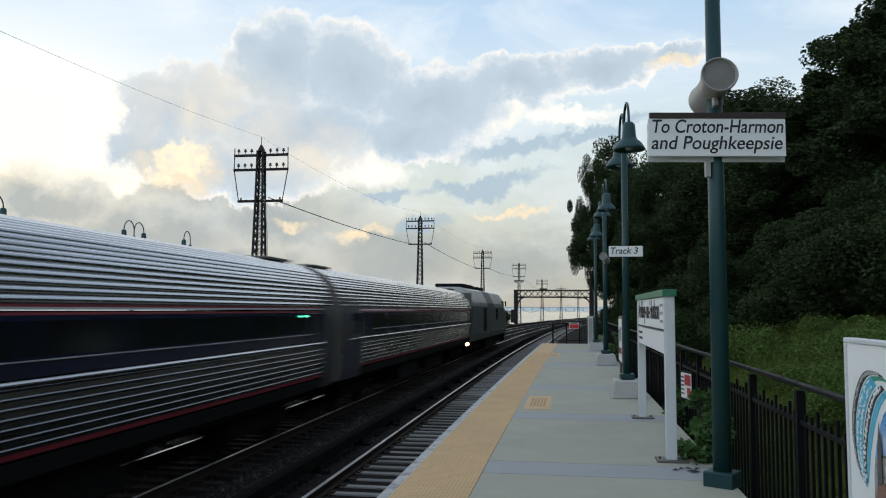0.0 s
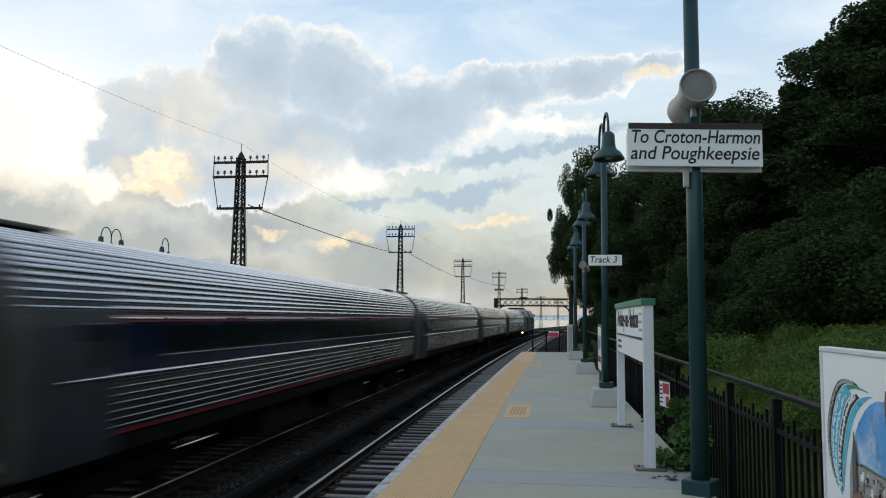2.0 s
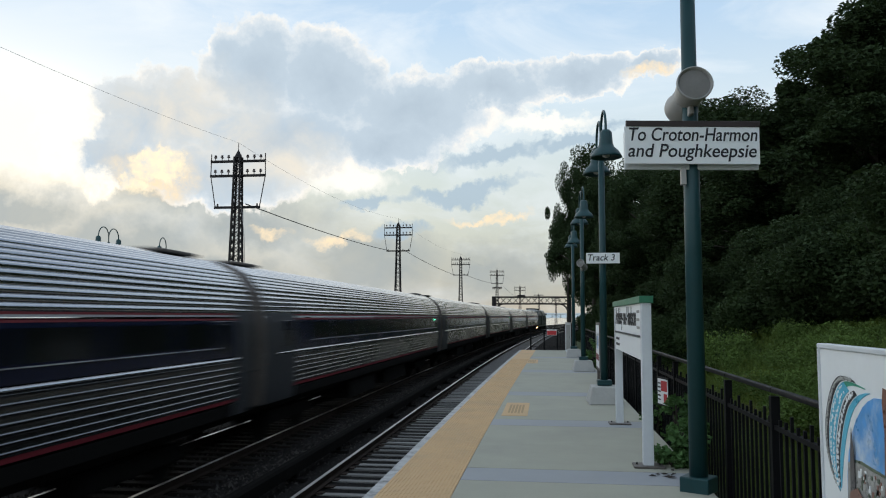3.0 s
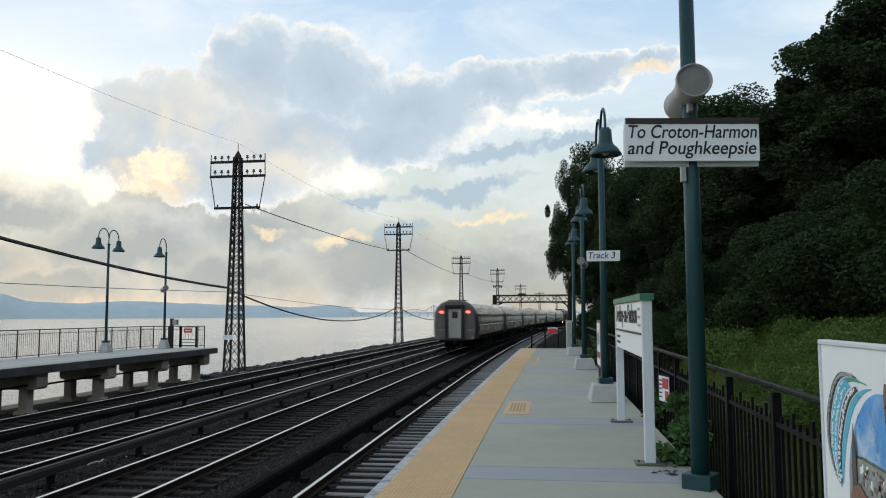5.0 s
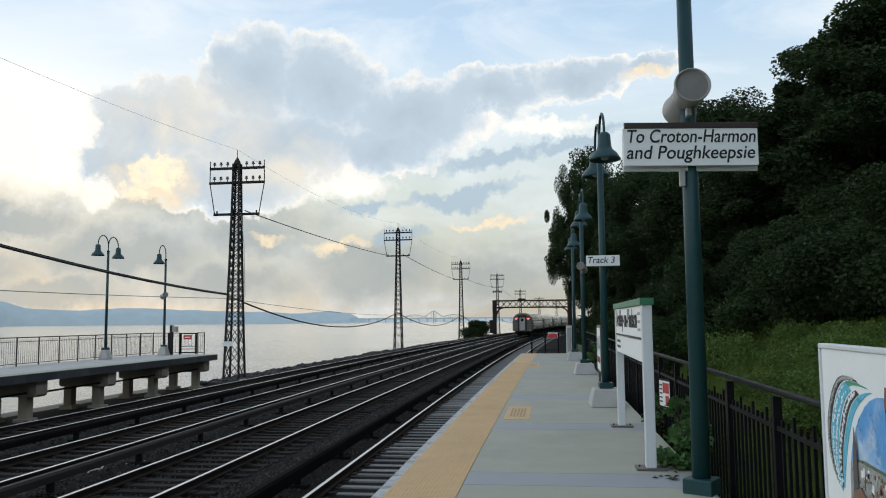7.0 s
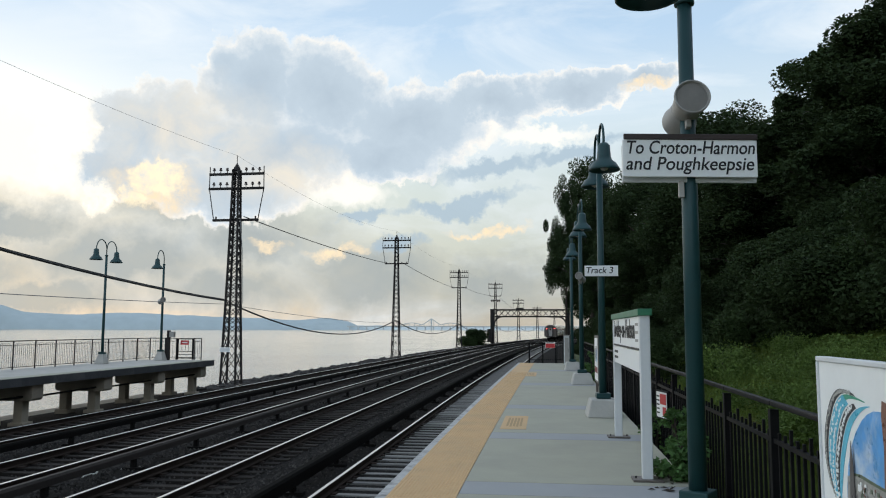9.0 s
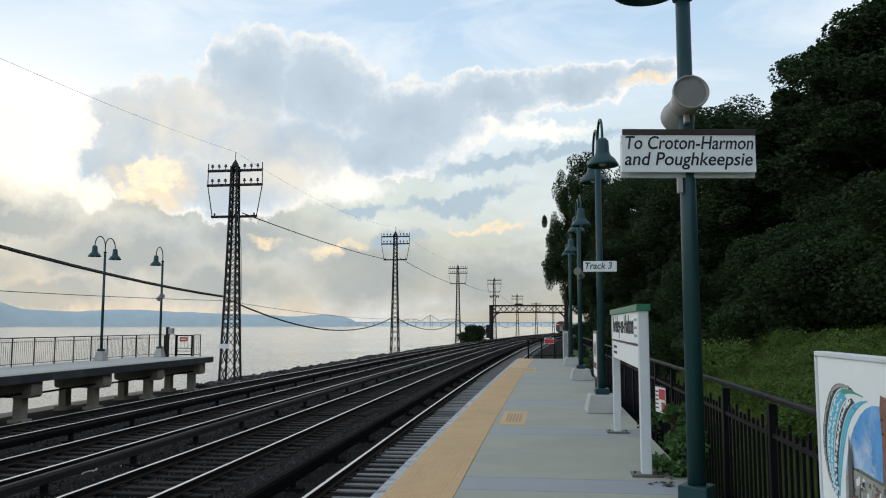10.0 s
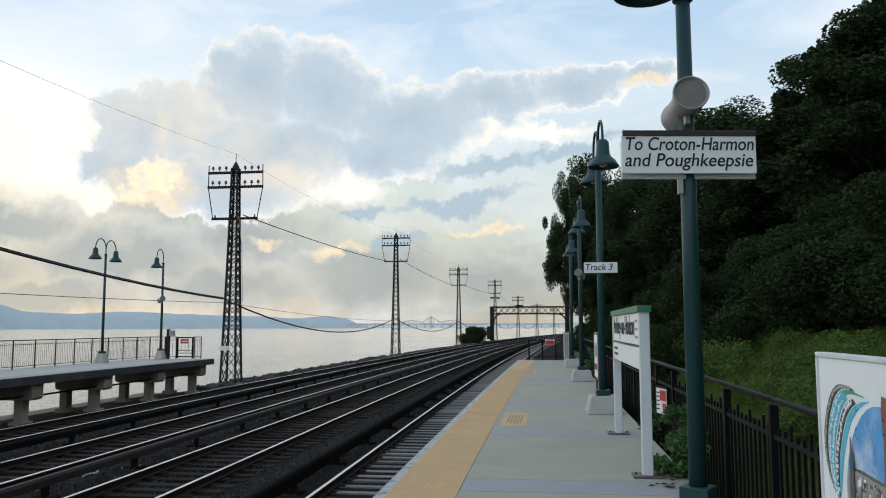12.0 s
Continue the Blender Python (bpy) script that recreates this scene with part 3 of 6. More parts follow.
def build_track(key, s, first, last_tie, tie_mat, third, cover):
    g = tagged(new("track_" + key), "railway track with polished rails on dark ties", "railway track", "tracks", "structure")
    web = [(-0.07, -0.16), (0.07, -0.16), (0.07, -0.14), (0.012, -0.12), (0.012, -0.045), (0.036, -0.035), (0.036, -0.004), (-0.036, -0.004), (-0.036, -0.035), (-0.012, -0.045), (-0.012, -0.12), (-0.07, -0.14)]
    head = [(-0.033, -0.003), (0.033, -0.003), (0.030, 0.001), (-0.030, 0.001)]
    for side in (-0.76, 0.76):
        r = sweep("rail", web, s + side, YS, RAIL_SIDE, g)
        sweep("rail_head", head, s + side, YS, RAIL_TOP, r, label="polished running surface")
    tie = mesh_of("tie", B((0.3, 0, 0), (2.0, 0.16, 0.2), 0, 0.012) if key == "near" else B((0, 0, 0), (2.6, 0.23, 0.2), 0, 0.012), tie_mat)
    plate = mesh_of("tie_plate", B((0, 0, 0), (0.36, 0.19, 0.02)), RAIL_SIDE)
    rnd = random.Random(len(key))
    y = first
    far_v, far_f = [], []
    while y < 170:
        if y < last_tie:
            t = part("tie", tie, tie_mat, g, at=pose(s + off(y) + rnd.uniform(-0.04, 0.04), y, RAIL_Z - 0.275 + rnd.uniform(-0.015, 0.01), 0, 0, heading(y) + rnd.uniform(-0.8, 0.8)))
            for side in (-0.76, 0.76):
                part("tie_plate", plate, RAIL_SIDE, t, at=pose(side, 0, 0.108))
        else:
            c = len(far_v)
            x = s + off(y)
            for dz in (-0.37, -0.17):
                for dx, dy in ((-0.7, -0.11), (1.3, -0.11), (1.3, 0.11), (-0.7, 0.11)):
                    far_v.append((x + dx, y + dy, RAIL_Z + dz))
            far_f += [(c + 4, c + 5, c + 6, c + 7), (c, c + 1, c + 5, c + 4), (c + 2, c + 3, c + 7, c + 6)]
        y += 0.55
    tagged(raw("far_ties", far_v, far_f, tie_mat, g), kind="stuff")
    if third:
        box_s = [(-0.085, -0.17), (-0.085, 0.02), (-0.05, 0.065), (0.05, 0.065), (0.085, 0.02), (0.085, -0.17)] if key == "near" else [(-0.075, -0.10), (-0.075, 0.02), (-0.045, 0.065), (0.045, 0.065), (0.075, 0.02), (0.075, -0.10)]
        sweep("third_rail_cover", box_s, s + third, YS, cover, g, RAIL_Z + 0.16, "covered third rail")
        sweep("third_rail", [(-0.03, -0.07), (0.03, -0.07), (0.03, 0.02), (-0.03, 0.02)], s + third, YS, RAIL_SIDE, g, RAIL_Z + 0.13)
        bracket = bmesh.new()
        box(bracket, (0, 0, -0.13), (0.10, 0.12, 0.36), 0, 0.01)
        box(bracket, (0, 0, -0.28), (0.42, 0.18, 0.06))
        bme = mesh_of("third_rail_bracket", bracket, UNDER)
        y = first + 1.1
        while y < 90:
            part("third_rail_bracket", bme, UNDER, g, at=pose(s + third + off(y), y, RAIL_Z + 0.13, 0, 0, heading(y)))
            y += 3.05


def build_ballast():
    """Loose stones between and beside the rails, one joined heap."""
    rnd = random.Random(5)
    vs, fs = [], []
    tetra = [(1, 0, -0.3), (-0.5, 0.9, -0.3), (-0.6, -0.8, -0.3), (0.1, 0.1, 0.8)]
    tf = [(0, 1, 3), (1, 2, 3), (2, 0, 3)]
    for _ in range(60000):
        y = 5 + 60 * rnd.random() ** 1.5
        s = rnd.uniform(-16.2, -1.8)
        k = rnd.uniform(0.018, 0.045) * (1.0 if rnd.random() < 0.97 else 1.8)
        a = rnd.random() * 6.28
        c, sn = math.cos(a), math.sin(a)
        b = len(vs)
        z = (-1.435 if s < -4.3 else -1.445) + 0.10 * max(0.0, 1 - min(abs(s - m) for m in (-5.1, -8.8, -12.4)) / 0.8)
        for x, yy, zz in tetra:
            vs.append((s + off(y) + k * (c * x - sn * yy), y + k * (sn * x + c * yy), z + k * zz * rnd.uniform(0.7, 1.2)))
        for f in tf:
            fs.append(tuple(b + i for i in f))
    tagged(raw("ballast_stones", vs, fs, STONE), "dark crushed stone ballast between the tracks", "ballast", kind="stuff")
    # a scrap of pale litter
    for x, y, a in ((-9.0, 16.2, 20), (-9.3, 15.3, 70), (-10.2, 13.6, 5)):
        bm = tube(bmesh.new(), [(0, 0, 0), (0.15, 0.04, 0.03), (0.3, -0.02, 0.02), (0.4, 0.05, 0.05)], 0.02, 6)
        tagged(part("litter", bm, CONCRETE_PALE, at=pose(x, y, -1.40, 0, 0, a)), "pale scrap of litter lying in the ballast", "litter", "litter")


# ---------------------------------------------------------------- near platform
PLAT_X1, PLAT_END = 1.5, 38.6


def build_platform():
    g = tagged(new("pavement_platform"), "grey concrete station platform with a yellow tactile edge strip", "platform", kind="structure")
    ys = [-25, -12, -4] + list(range(0, 39, 2)) + [PLAT_END]

    def strip(name, x0, x1, z0, z1, material, label="", y0=-25, y1=PLAT_END, parent=g):
        yy = [y0] + [y for y in ys if y0 < y < y1] + [y1]
        vs, fs = [], []
        for j, y in enumerate(yy):
            a, b = x0(y), x1(y)
            vs += [(a, y, z0), (b, y, z0), (b, y, z1), (a, y, z1)]
            if j:
                k = 4 * j
                for i in range(4):
                    fs.append((k - 4 + i, k - 4 + (i + 1) % 4, k + (i + 1) % 4, k + i))
        k = len(vs) - 4
        fs += [(0, 3, 2, 1), (k, k + 1, k + 2, k + 3)]
        return raw(name, vs, fs, material, parent, label)

    strip("slab", lambda y: edge_x(y) + 0.16, lambda y: PLAT_X1, -0.35, -0.006, CONCRETE_OLD)
    strip("nosing", lambda y: edge_x(y), lambda y: edge_x(y) + 0.095, -0.16, 0.0, EDGE, "chipped pale edge nosing")
    strip("fascia", lambda y: edge_x(y) + 0.02, lambda y: edge_x(y) + 0.15, -0.62, -0.165, CONCRETE_OLD)
    # tactile panels, each with its rows of domes
    y = -6.0
    while y < PLAT_END - 0.1:
        y1 = min(y + 1.2, PLAT_END)
        strip("tactile_panel", lambda v: edge_x(v) + 0.10, lambda v: edge_x(v) + 0.77, -0.03, 0.004, YELLOW, "", y + 0.002, y1 - 0.002)
        y += 1.2
    dome = [(math.cos(a) * r, math.sin(a) * r, z) for r, z in ((0.010, 0.0), (0.006, 0.0045)) for a in [i * math.pi / 3 for i in range(6)]]
    vs, fs = [], []
    yy = 5.5
    while yy < 30:
        for i in range(18):
            x = edge_x(yy) + 0.13 + i * 0.036
            b = len(vs)
            vs += [(x + p[0], yy + p[1], 0.004 + p[2]) for p in dome]
            fs += [(b + k, b + (k + 1) % 6, b + 6 + (k + 1) % 6, b + 6 + k) for k in range(6)] + [tuple(b + 6 + k for k in range(6))]
        yy += 0.055
    tagged(raw("tactile_domes", vs, fs, YELLOW, g), kind="stuff")
    # walking slabs with joints and sealed bands between them
    seams = [-6, 2.4, 7.9, 8.55, 11.9, 12.6, 16.4, 17.2, 23.2, 24.3, 31.2, 32.2, PLAT_END]
    for a, b in zip(seams, seams[1:]):
        m = CONCRETE_BAND if b - a < 1.5 else CONCRETE
        strip("paving_slab", lambda v: edge_x(v) + 0.775, lambda v: PLAT_X1, -0.12, 0.0, m, "", a + 0.006, b - 0.006)
    # stencilled tiles
    for y0, y1 in ((13.0, 14.95), (27.6, 30.0)):
        t = part("warning_tile", B((0, 0, 0), (0.42, y1 - y0, 0.004)), YELLOW, g, "yellow stencilled warning tile", at=pose(-0.53, (y0 + y1) / 2, 0.003))
        for k in range(5):
            part("lettering_bar", B((0, 0, 0), (0.035, (y1 - y0) * 0.62, 0.003)), TILE_INK, t, at=pose(-0.11 + 0.055 * k, 0.03 * (-1) ** k, 0.0025))
    # supports
    for y in range(-4, 39, 5):
        part("pier", B((0.1, y, -1.0), (2.2, 0.5, 1.25)), CONCRETE_OLD, g)


def bell(bm, x, y, z, r=0.29):
    lathe(bm, [(0.0, z + 0.5), (0.07, z + 0.5), (0.11, z + 0.45), (0.125, z + 0.24), (0.15, z + 0.18), (0.22, z + 0.12), (r - 0.03, z + 0.05), (r, z), (r - 0.02, z - 0.01), (r - 0.03, z + 0.01), (0.14, z + 0.10), (0.0, z + 0.11)], 24, Matrix.Translation((x, y, 0)))
    return bm


def build_lamp(x, y, arms, pedestal, z_bell, label, turn=0.0, reach=0.85, pole_r=0.07):
    """A station lamp post. Arms: +1 and -1 along its own y."""
    g = thing("platform_lamp", pose(x, y, 0, 0, 0, turn), label, "lamp post", "platform lamps")
    z0 = 0.0
    if pedestal:
        z0 = pedestal
        bm = bmesh.new()
        vs = [bm.verts.new((sx * w, sy * w * 1.15, z)) for z, w in ((0.0, 0.32 if z0 < 0.4 else 0.23), (z0, 0.24 if z0 < 0.4 else 0.13)) for sx, sy in ((-1, -1), (1, -1), (1, 1), (-1, 1))]
        for f in ((0, 3, 2, 1), (4, 5, 6, 7), (0, 1, 5, 4), (1, 2, 6, 5), (2, 3, 7, 6), (3, 0, 4, 7)):
            bm.faces.new([vs[i] for i in f])
        bmesh.ops.bevel(bm, geom=list(bm.edges), offset=0.015, segments=1, affect="EDGES")
        part("pedestal", bm, CONCRETE_PALE, g, "tapered concrete pedestal")
    part("base_shoe", B((0, 0, z0 + 0.06), (0.27, 0.27, 0.15) if not pedestal else (0.26, 0.26, 0.1), 0, 0.012), GREEN_PAINT, g)
    top = z_bell + 0.25
    part("pole", rod(bmesh.new(), (0, 0, z0 + 0.1), (0, 0, top), pole_r, 20, pole_r * 0.82), GREEN_PAINT, g, shade=True)
    part("pole_cap", lathe(bmesh.new(), [(pole_r * 0.8, top - 0.01), (pole_r * 1.15, top - 0.01), (pole_r * 1.15, top + 0.02), (pole_r * 0.8, top + 0.04), (0, top + 0.06)], 20), GREEN_PAINT, g, shade=True)
    for a in arms:
        pts = []
        r = reach / 2
        for k in range(15):
            q = math.pi * k / 14
            pts.append((0, a * (r - r * math.cos(q)), top - 0.1 + 0.44 * math.sin(q) + 0.36))
        pts = [(0, 0, top - 0.05)] + pts + [(0, a * reach, z_bell + 0.48)]
        arm = part("arm", pipe(bmesh.new(), pts, 0.024, 10), GREEN_PAINT, g, "curved gooseneck arm", shade=True)
        s = part("shade", bell(bmesh.new(), 0, a * reach, z_bell), GREEN_PAINT, arm, "dark green bell shade", shade=True)
        part("bulb", lathe(bmesh.new(), [(0, 0.0), (0.06, 0.02), (0.085, 0.08), (0.06, 0.13)], 16, Matrix.Translation((0, a * reach, z_bell - 0.01))), BULB, arm, shade=True)
    return g


def build_speaker(x, y, z, size, turn, group="speakers"):
    g = thing("loudspeaker", pose(x, y, z, -9, 0, turn), "grey double-ended cylindrical loudspeaker clamped to a lamp post", "loudspeaker", group)
    R = size / 2
    for sgn, name in ((-1, "front_drum"), (1, "rear_drum")):
        m = Matrix.Rotation(radians(90 * -sgn), 4, "X")
        d = part(name, lathe(bmesh.new(), [(0, 0.0), (R * 0.72, 0.0), (R * 0.8, 0.02), (R * 0.92, 0.24), (R, 0.27), (R, 0.30), (R * 0.93, 0.305), (R * 0.9, 0.28), (R * 0.86, 0.275)], 36, m), GREY_METAL, g, shade=True)
        part("grille", lathe(bmesh.new(), [(R * 0.87, 0.274), (R * 0.5, 0.285), (0, 0.288)], 36, m), GRILLE, d, "perforated round grille", shade=True)
    part("bracket", B((0, 0, -R * 0.9), (0.05, 0.2, 0.14), 0, 0.01), GREY_METAL, g)
    return g


def build_name_sign(x, y, z0, w, h, body, size, thick, label, text_w, shear=0.18, header=True, turn=0.0):
    """A white panel sign hung on a pole, lettered on the face toward -y."""
    g = thing("platform_sign", pose(x, y, z0, 0, 0, turn), label, "sign", "platform signs")
    part("panel", B((0, 0, h / 2), (w, thick, h), 0, 0.006), WHITE, g)
    if header:
        part("header", B((0.01, -0.004, h + 0.025), (w - 0.01, thick + 0.012, 0.055), 0, 0.004), BROWN_TRIM, g, "dark brown header strip")
        part("rear_panel", B((0.012, thick + 0.05, h / 2 - 0.04), (w, 0.03, h), 0, 0.004), WHITE_POST, g)
    for k, line in enumerate(body.split("\n")):
        text_mesh("lettering", line, size, INK, g, pose(-w / 2 + w * 0.02, -thick / 2 - 0.002, h * ((0.62 - 0.43 * k) if header else 0.28), 90, 0, 0), shear, "black slanted lettering", text_w)
    return g


def build_near_things():
    build_lamp(1.385, 7.72, (-1,), 0.0, 4.53, "dark green lamp post with a single gooseneck arm", turn=-30, reach=0.9, pole_r=0.084)
    for y, x in ((15.2, 1.06), (23.95, 1.07), (32.2, 1.07)):
        build_lamp(x, y, (1, -1), 0.32, 4.47, "dark green twin-arm lamp post on a tapered concrete pedestal", turn=2)
    build_speaker(1.37, 7.72, 3.72, 0.335, 3)
    build_speaker(1.06, 23.8, 3.13, 0.23, -12)
    build_name_sign(1.375, 7.60, 3.035, 1.28, 0.36, "To Croton-Harmon\nand Poughkeepsie", 0.178, 0.02, "white direction sign with black slanted lettering on a lamp post", 1.215, turn=8)
    build_name_sign(1.06, 15.10, 2.60, 0.62, 0.20, "Track 3", 0.17, 0.02, "small white track number sign on a lamp post", 0.5, header=False)
    # junction box under the big sign
    tagged(part("junction_box", B((1.30, 7.66, 2.93), (0.05, 0.06, 0.16), 0, 0.006), GREY_METAL), "small grey junction box on a lamp post", "junction box")
    build_station_sign()
    build_fence()
    build_advert(1.25, 18.72, 19.95, 0.35, 1.46, "narrow framed advertising panel standing beside the fence")
    build_poster()
    build_end_fence()
    build_cabinet()


def build_station_sign():
    g = thing("station_name_sign", pose(1.07, 8.86, 0, 0, 0, -0.1), "white station name board on two square posts with a green top", "sign")
    L = 3.42
    for y in (0.0, L):
        p = part("post", B((0, y, 0.90), (0.11, 0.11, 1.80), 0, 0.008), WHITE_POST, g)
        part("foot_plate", B((0, y, 0.012), (0.32, 0.26, 0.022), 0, 0.004), STAINLESS_DULL, p)
        for sx in (-0.12, 0.12):
            part("bolt", rod(bmesh.new(), (sx, y, 0.02), (sx, y, 0.045), 0.011, 6), RUBBER, p)
    part("cap", B((0, L / 2, 1.79), (0.15, L + 0.16, 0.075), 0, 0.004), GREEN_TRIM, g, "green top rail")
    b = part("name_panel", B((-0.02, L / 2, 1.565), (0.05, L - 0.132, 0.37), 0, 0.004), WHITE, g)
    part("lower_panel", B((-0.02, L / 2, 1.245), (0.05, L - 0.132, 0.24), 0, 0.004), WHITE, g)
    part("rule", B((-0.05, L / 2, 1.385), (0.014, L - 0.14, 0.02)), INK, g, "black dividing rule")
    m = pose(-0.049, L - 0.15, 1.50, 90, 0, -90)
    text_mesh("lettering", "Ardsley-on-Hudson", 0.33, INK, b, m, 0.0, "", 2.75)
    for k in range(3):
        part("small_print_bar", B((-0.048, 0.32, 1.66 - 0.09 * k), (0.004, 0.26, 0.03)), GREY_METAL, b)
    for k in range(2):
        part("small_print_bar", B((-0.048, L - 0.45, 1.29 - 0.08 * k), (0.004, 0.5, 0.035)), INK, b)


def build_fence():
    """Black steel guard along the back of the platform, one thing for each bay."""
    X, TOP = 1.78, 1.02
    picket = mesh_of("picket", B((0, 0, -0.06), (0.022, 0.022, 1.74)), BLACK_PAINT)
    tall = mesh_of("picket", B((0, 0, -0.03), (0.022, 0.022, 1.80)), BLACK_PAINT)
    post = mesh_of("post", B((0, 0, -0.2), (0.068, 0.068, 2.36), 0, 0.004), BLACK_PAINT)
    y, bay = 0.14, 1.62
    while y < 38:
        g = thing("fence_panel", pose(X, y, 0), "black steel picket fence panel along the platform's rear edge", "fence", "fence panels")
        part("post", post, BLACK_PAINT, g)
        part("handrail", B((0, bay / 2, TOP + 0.005), (0.058, bay, 0.042), 0, 0.012), BLACK_PAINT, g)
        part("upper_rail", B((0, bay / 2, 0.74), (0.035, bay - 0.078, 0.035)), BLACK_PAINT, g)
        part("lower_rail", B((0, bay / 2, -0.78), (0.035, bay - 0.078, 0.035)), BLACK_PAINT, g)
        n = 11
        for i in range(1, n):
            part("picket", tall if i % 3 == 2 else picket, BLACK_PAINT, g, at=pose(0, bay * i / n, 0))
        y += bay
    s = thing("warning_sign", pose(1.70, 12.15, 0.33, 0, 0, 12), "small white sign with red print wired to the fence", "sign")
    part("frame", B((0.004, 0, 0.17), (0.012, 0.46, 0.42), 0, 0.003), BLACK_PAINT, s)
    part("plate", B((-0.004, 0, 0.17), (0.012, 0.41, 0.37), 0, 0.003), WHITE, s)
    part("red_field", B((-0.012, -0.07, 0.255), (0.004, 0.24, 0.15)), RED_SIGN, s)
    part("red_field", B((-0.012, -0.12, 0.08), (0.004, 0.13, 0.13)), RED_SIGN, s)
    for j in range(5):
        part("print_bar", B((-0.012, 0.13, 0.05 + 0.06 * j), (0.004, 0.11, 0.02)), INK, s)


def build_advert(x, y0, y1, z0, z1, label):
    g = thing("advertising_panel", pose(x, (y0 + y1) / 2, 0), label, "advertising panel")
    L = y1 - y0
    part("frame", B((0, 0, (z0 + z1) / 2), (0.09, L, z1 - z0), 0, 0.01), STAINLESS_DULL, g)
    part("sheet", B((-0.048, 0, (z0 + z1) / 2), (0.004, L - 0.12, z1 - z0 - 0.12)), WHITE, g)
    for k in range(4):
        part("picture_patch", B((-0.051, (k - 1.5) * 0.2, z1 - 0.4 - 0.06 * (k % 2)), (0.004, 0.16, 0.3)), (PRINT_DARK, PRINT_BLUE, PRINT_TOWN, PRINT_TREE)[k], g)
    part("caption_bar", B((-0.051, 0, z0 + 0.3), (0.004, L - 0.3, 0.14)), CAR_RED, g)
    for sy in (-1, 1):
        part("leg", B((0, sy * (L / 2 - 0.08), z0 / 2), (0.06, 0.06, z0), 0, 0.004), STAINLESS_DULL, g)


def outline(name, pts, material, parent, x, thick=0.002):
    """A flat printed shape in the plane of x, from (y, z) pairs."""
    bm = bmesh.new()
    f = bm.faces.new([bm.verts.new((x, p[0], p[1])) for p in pts])
    r = bmesh.ops.extrude_face_region(bm, geom=[f])
    bmesh.ops.translate(bm, verts=[v for v in r["geom"] if isinstance(v, bmesh.types.BMVert)], vec=(-thick, 0, 0))
    bmesh.ops.recalc_face_normals(bm, faces=bm.faces)
    return part(name, bm, material, parent)


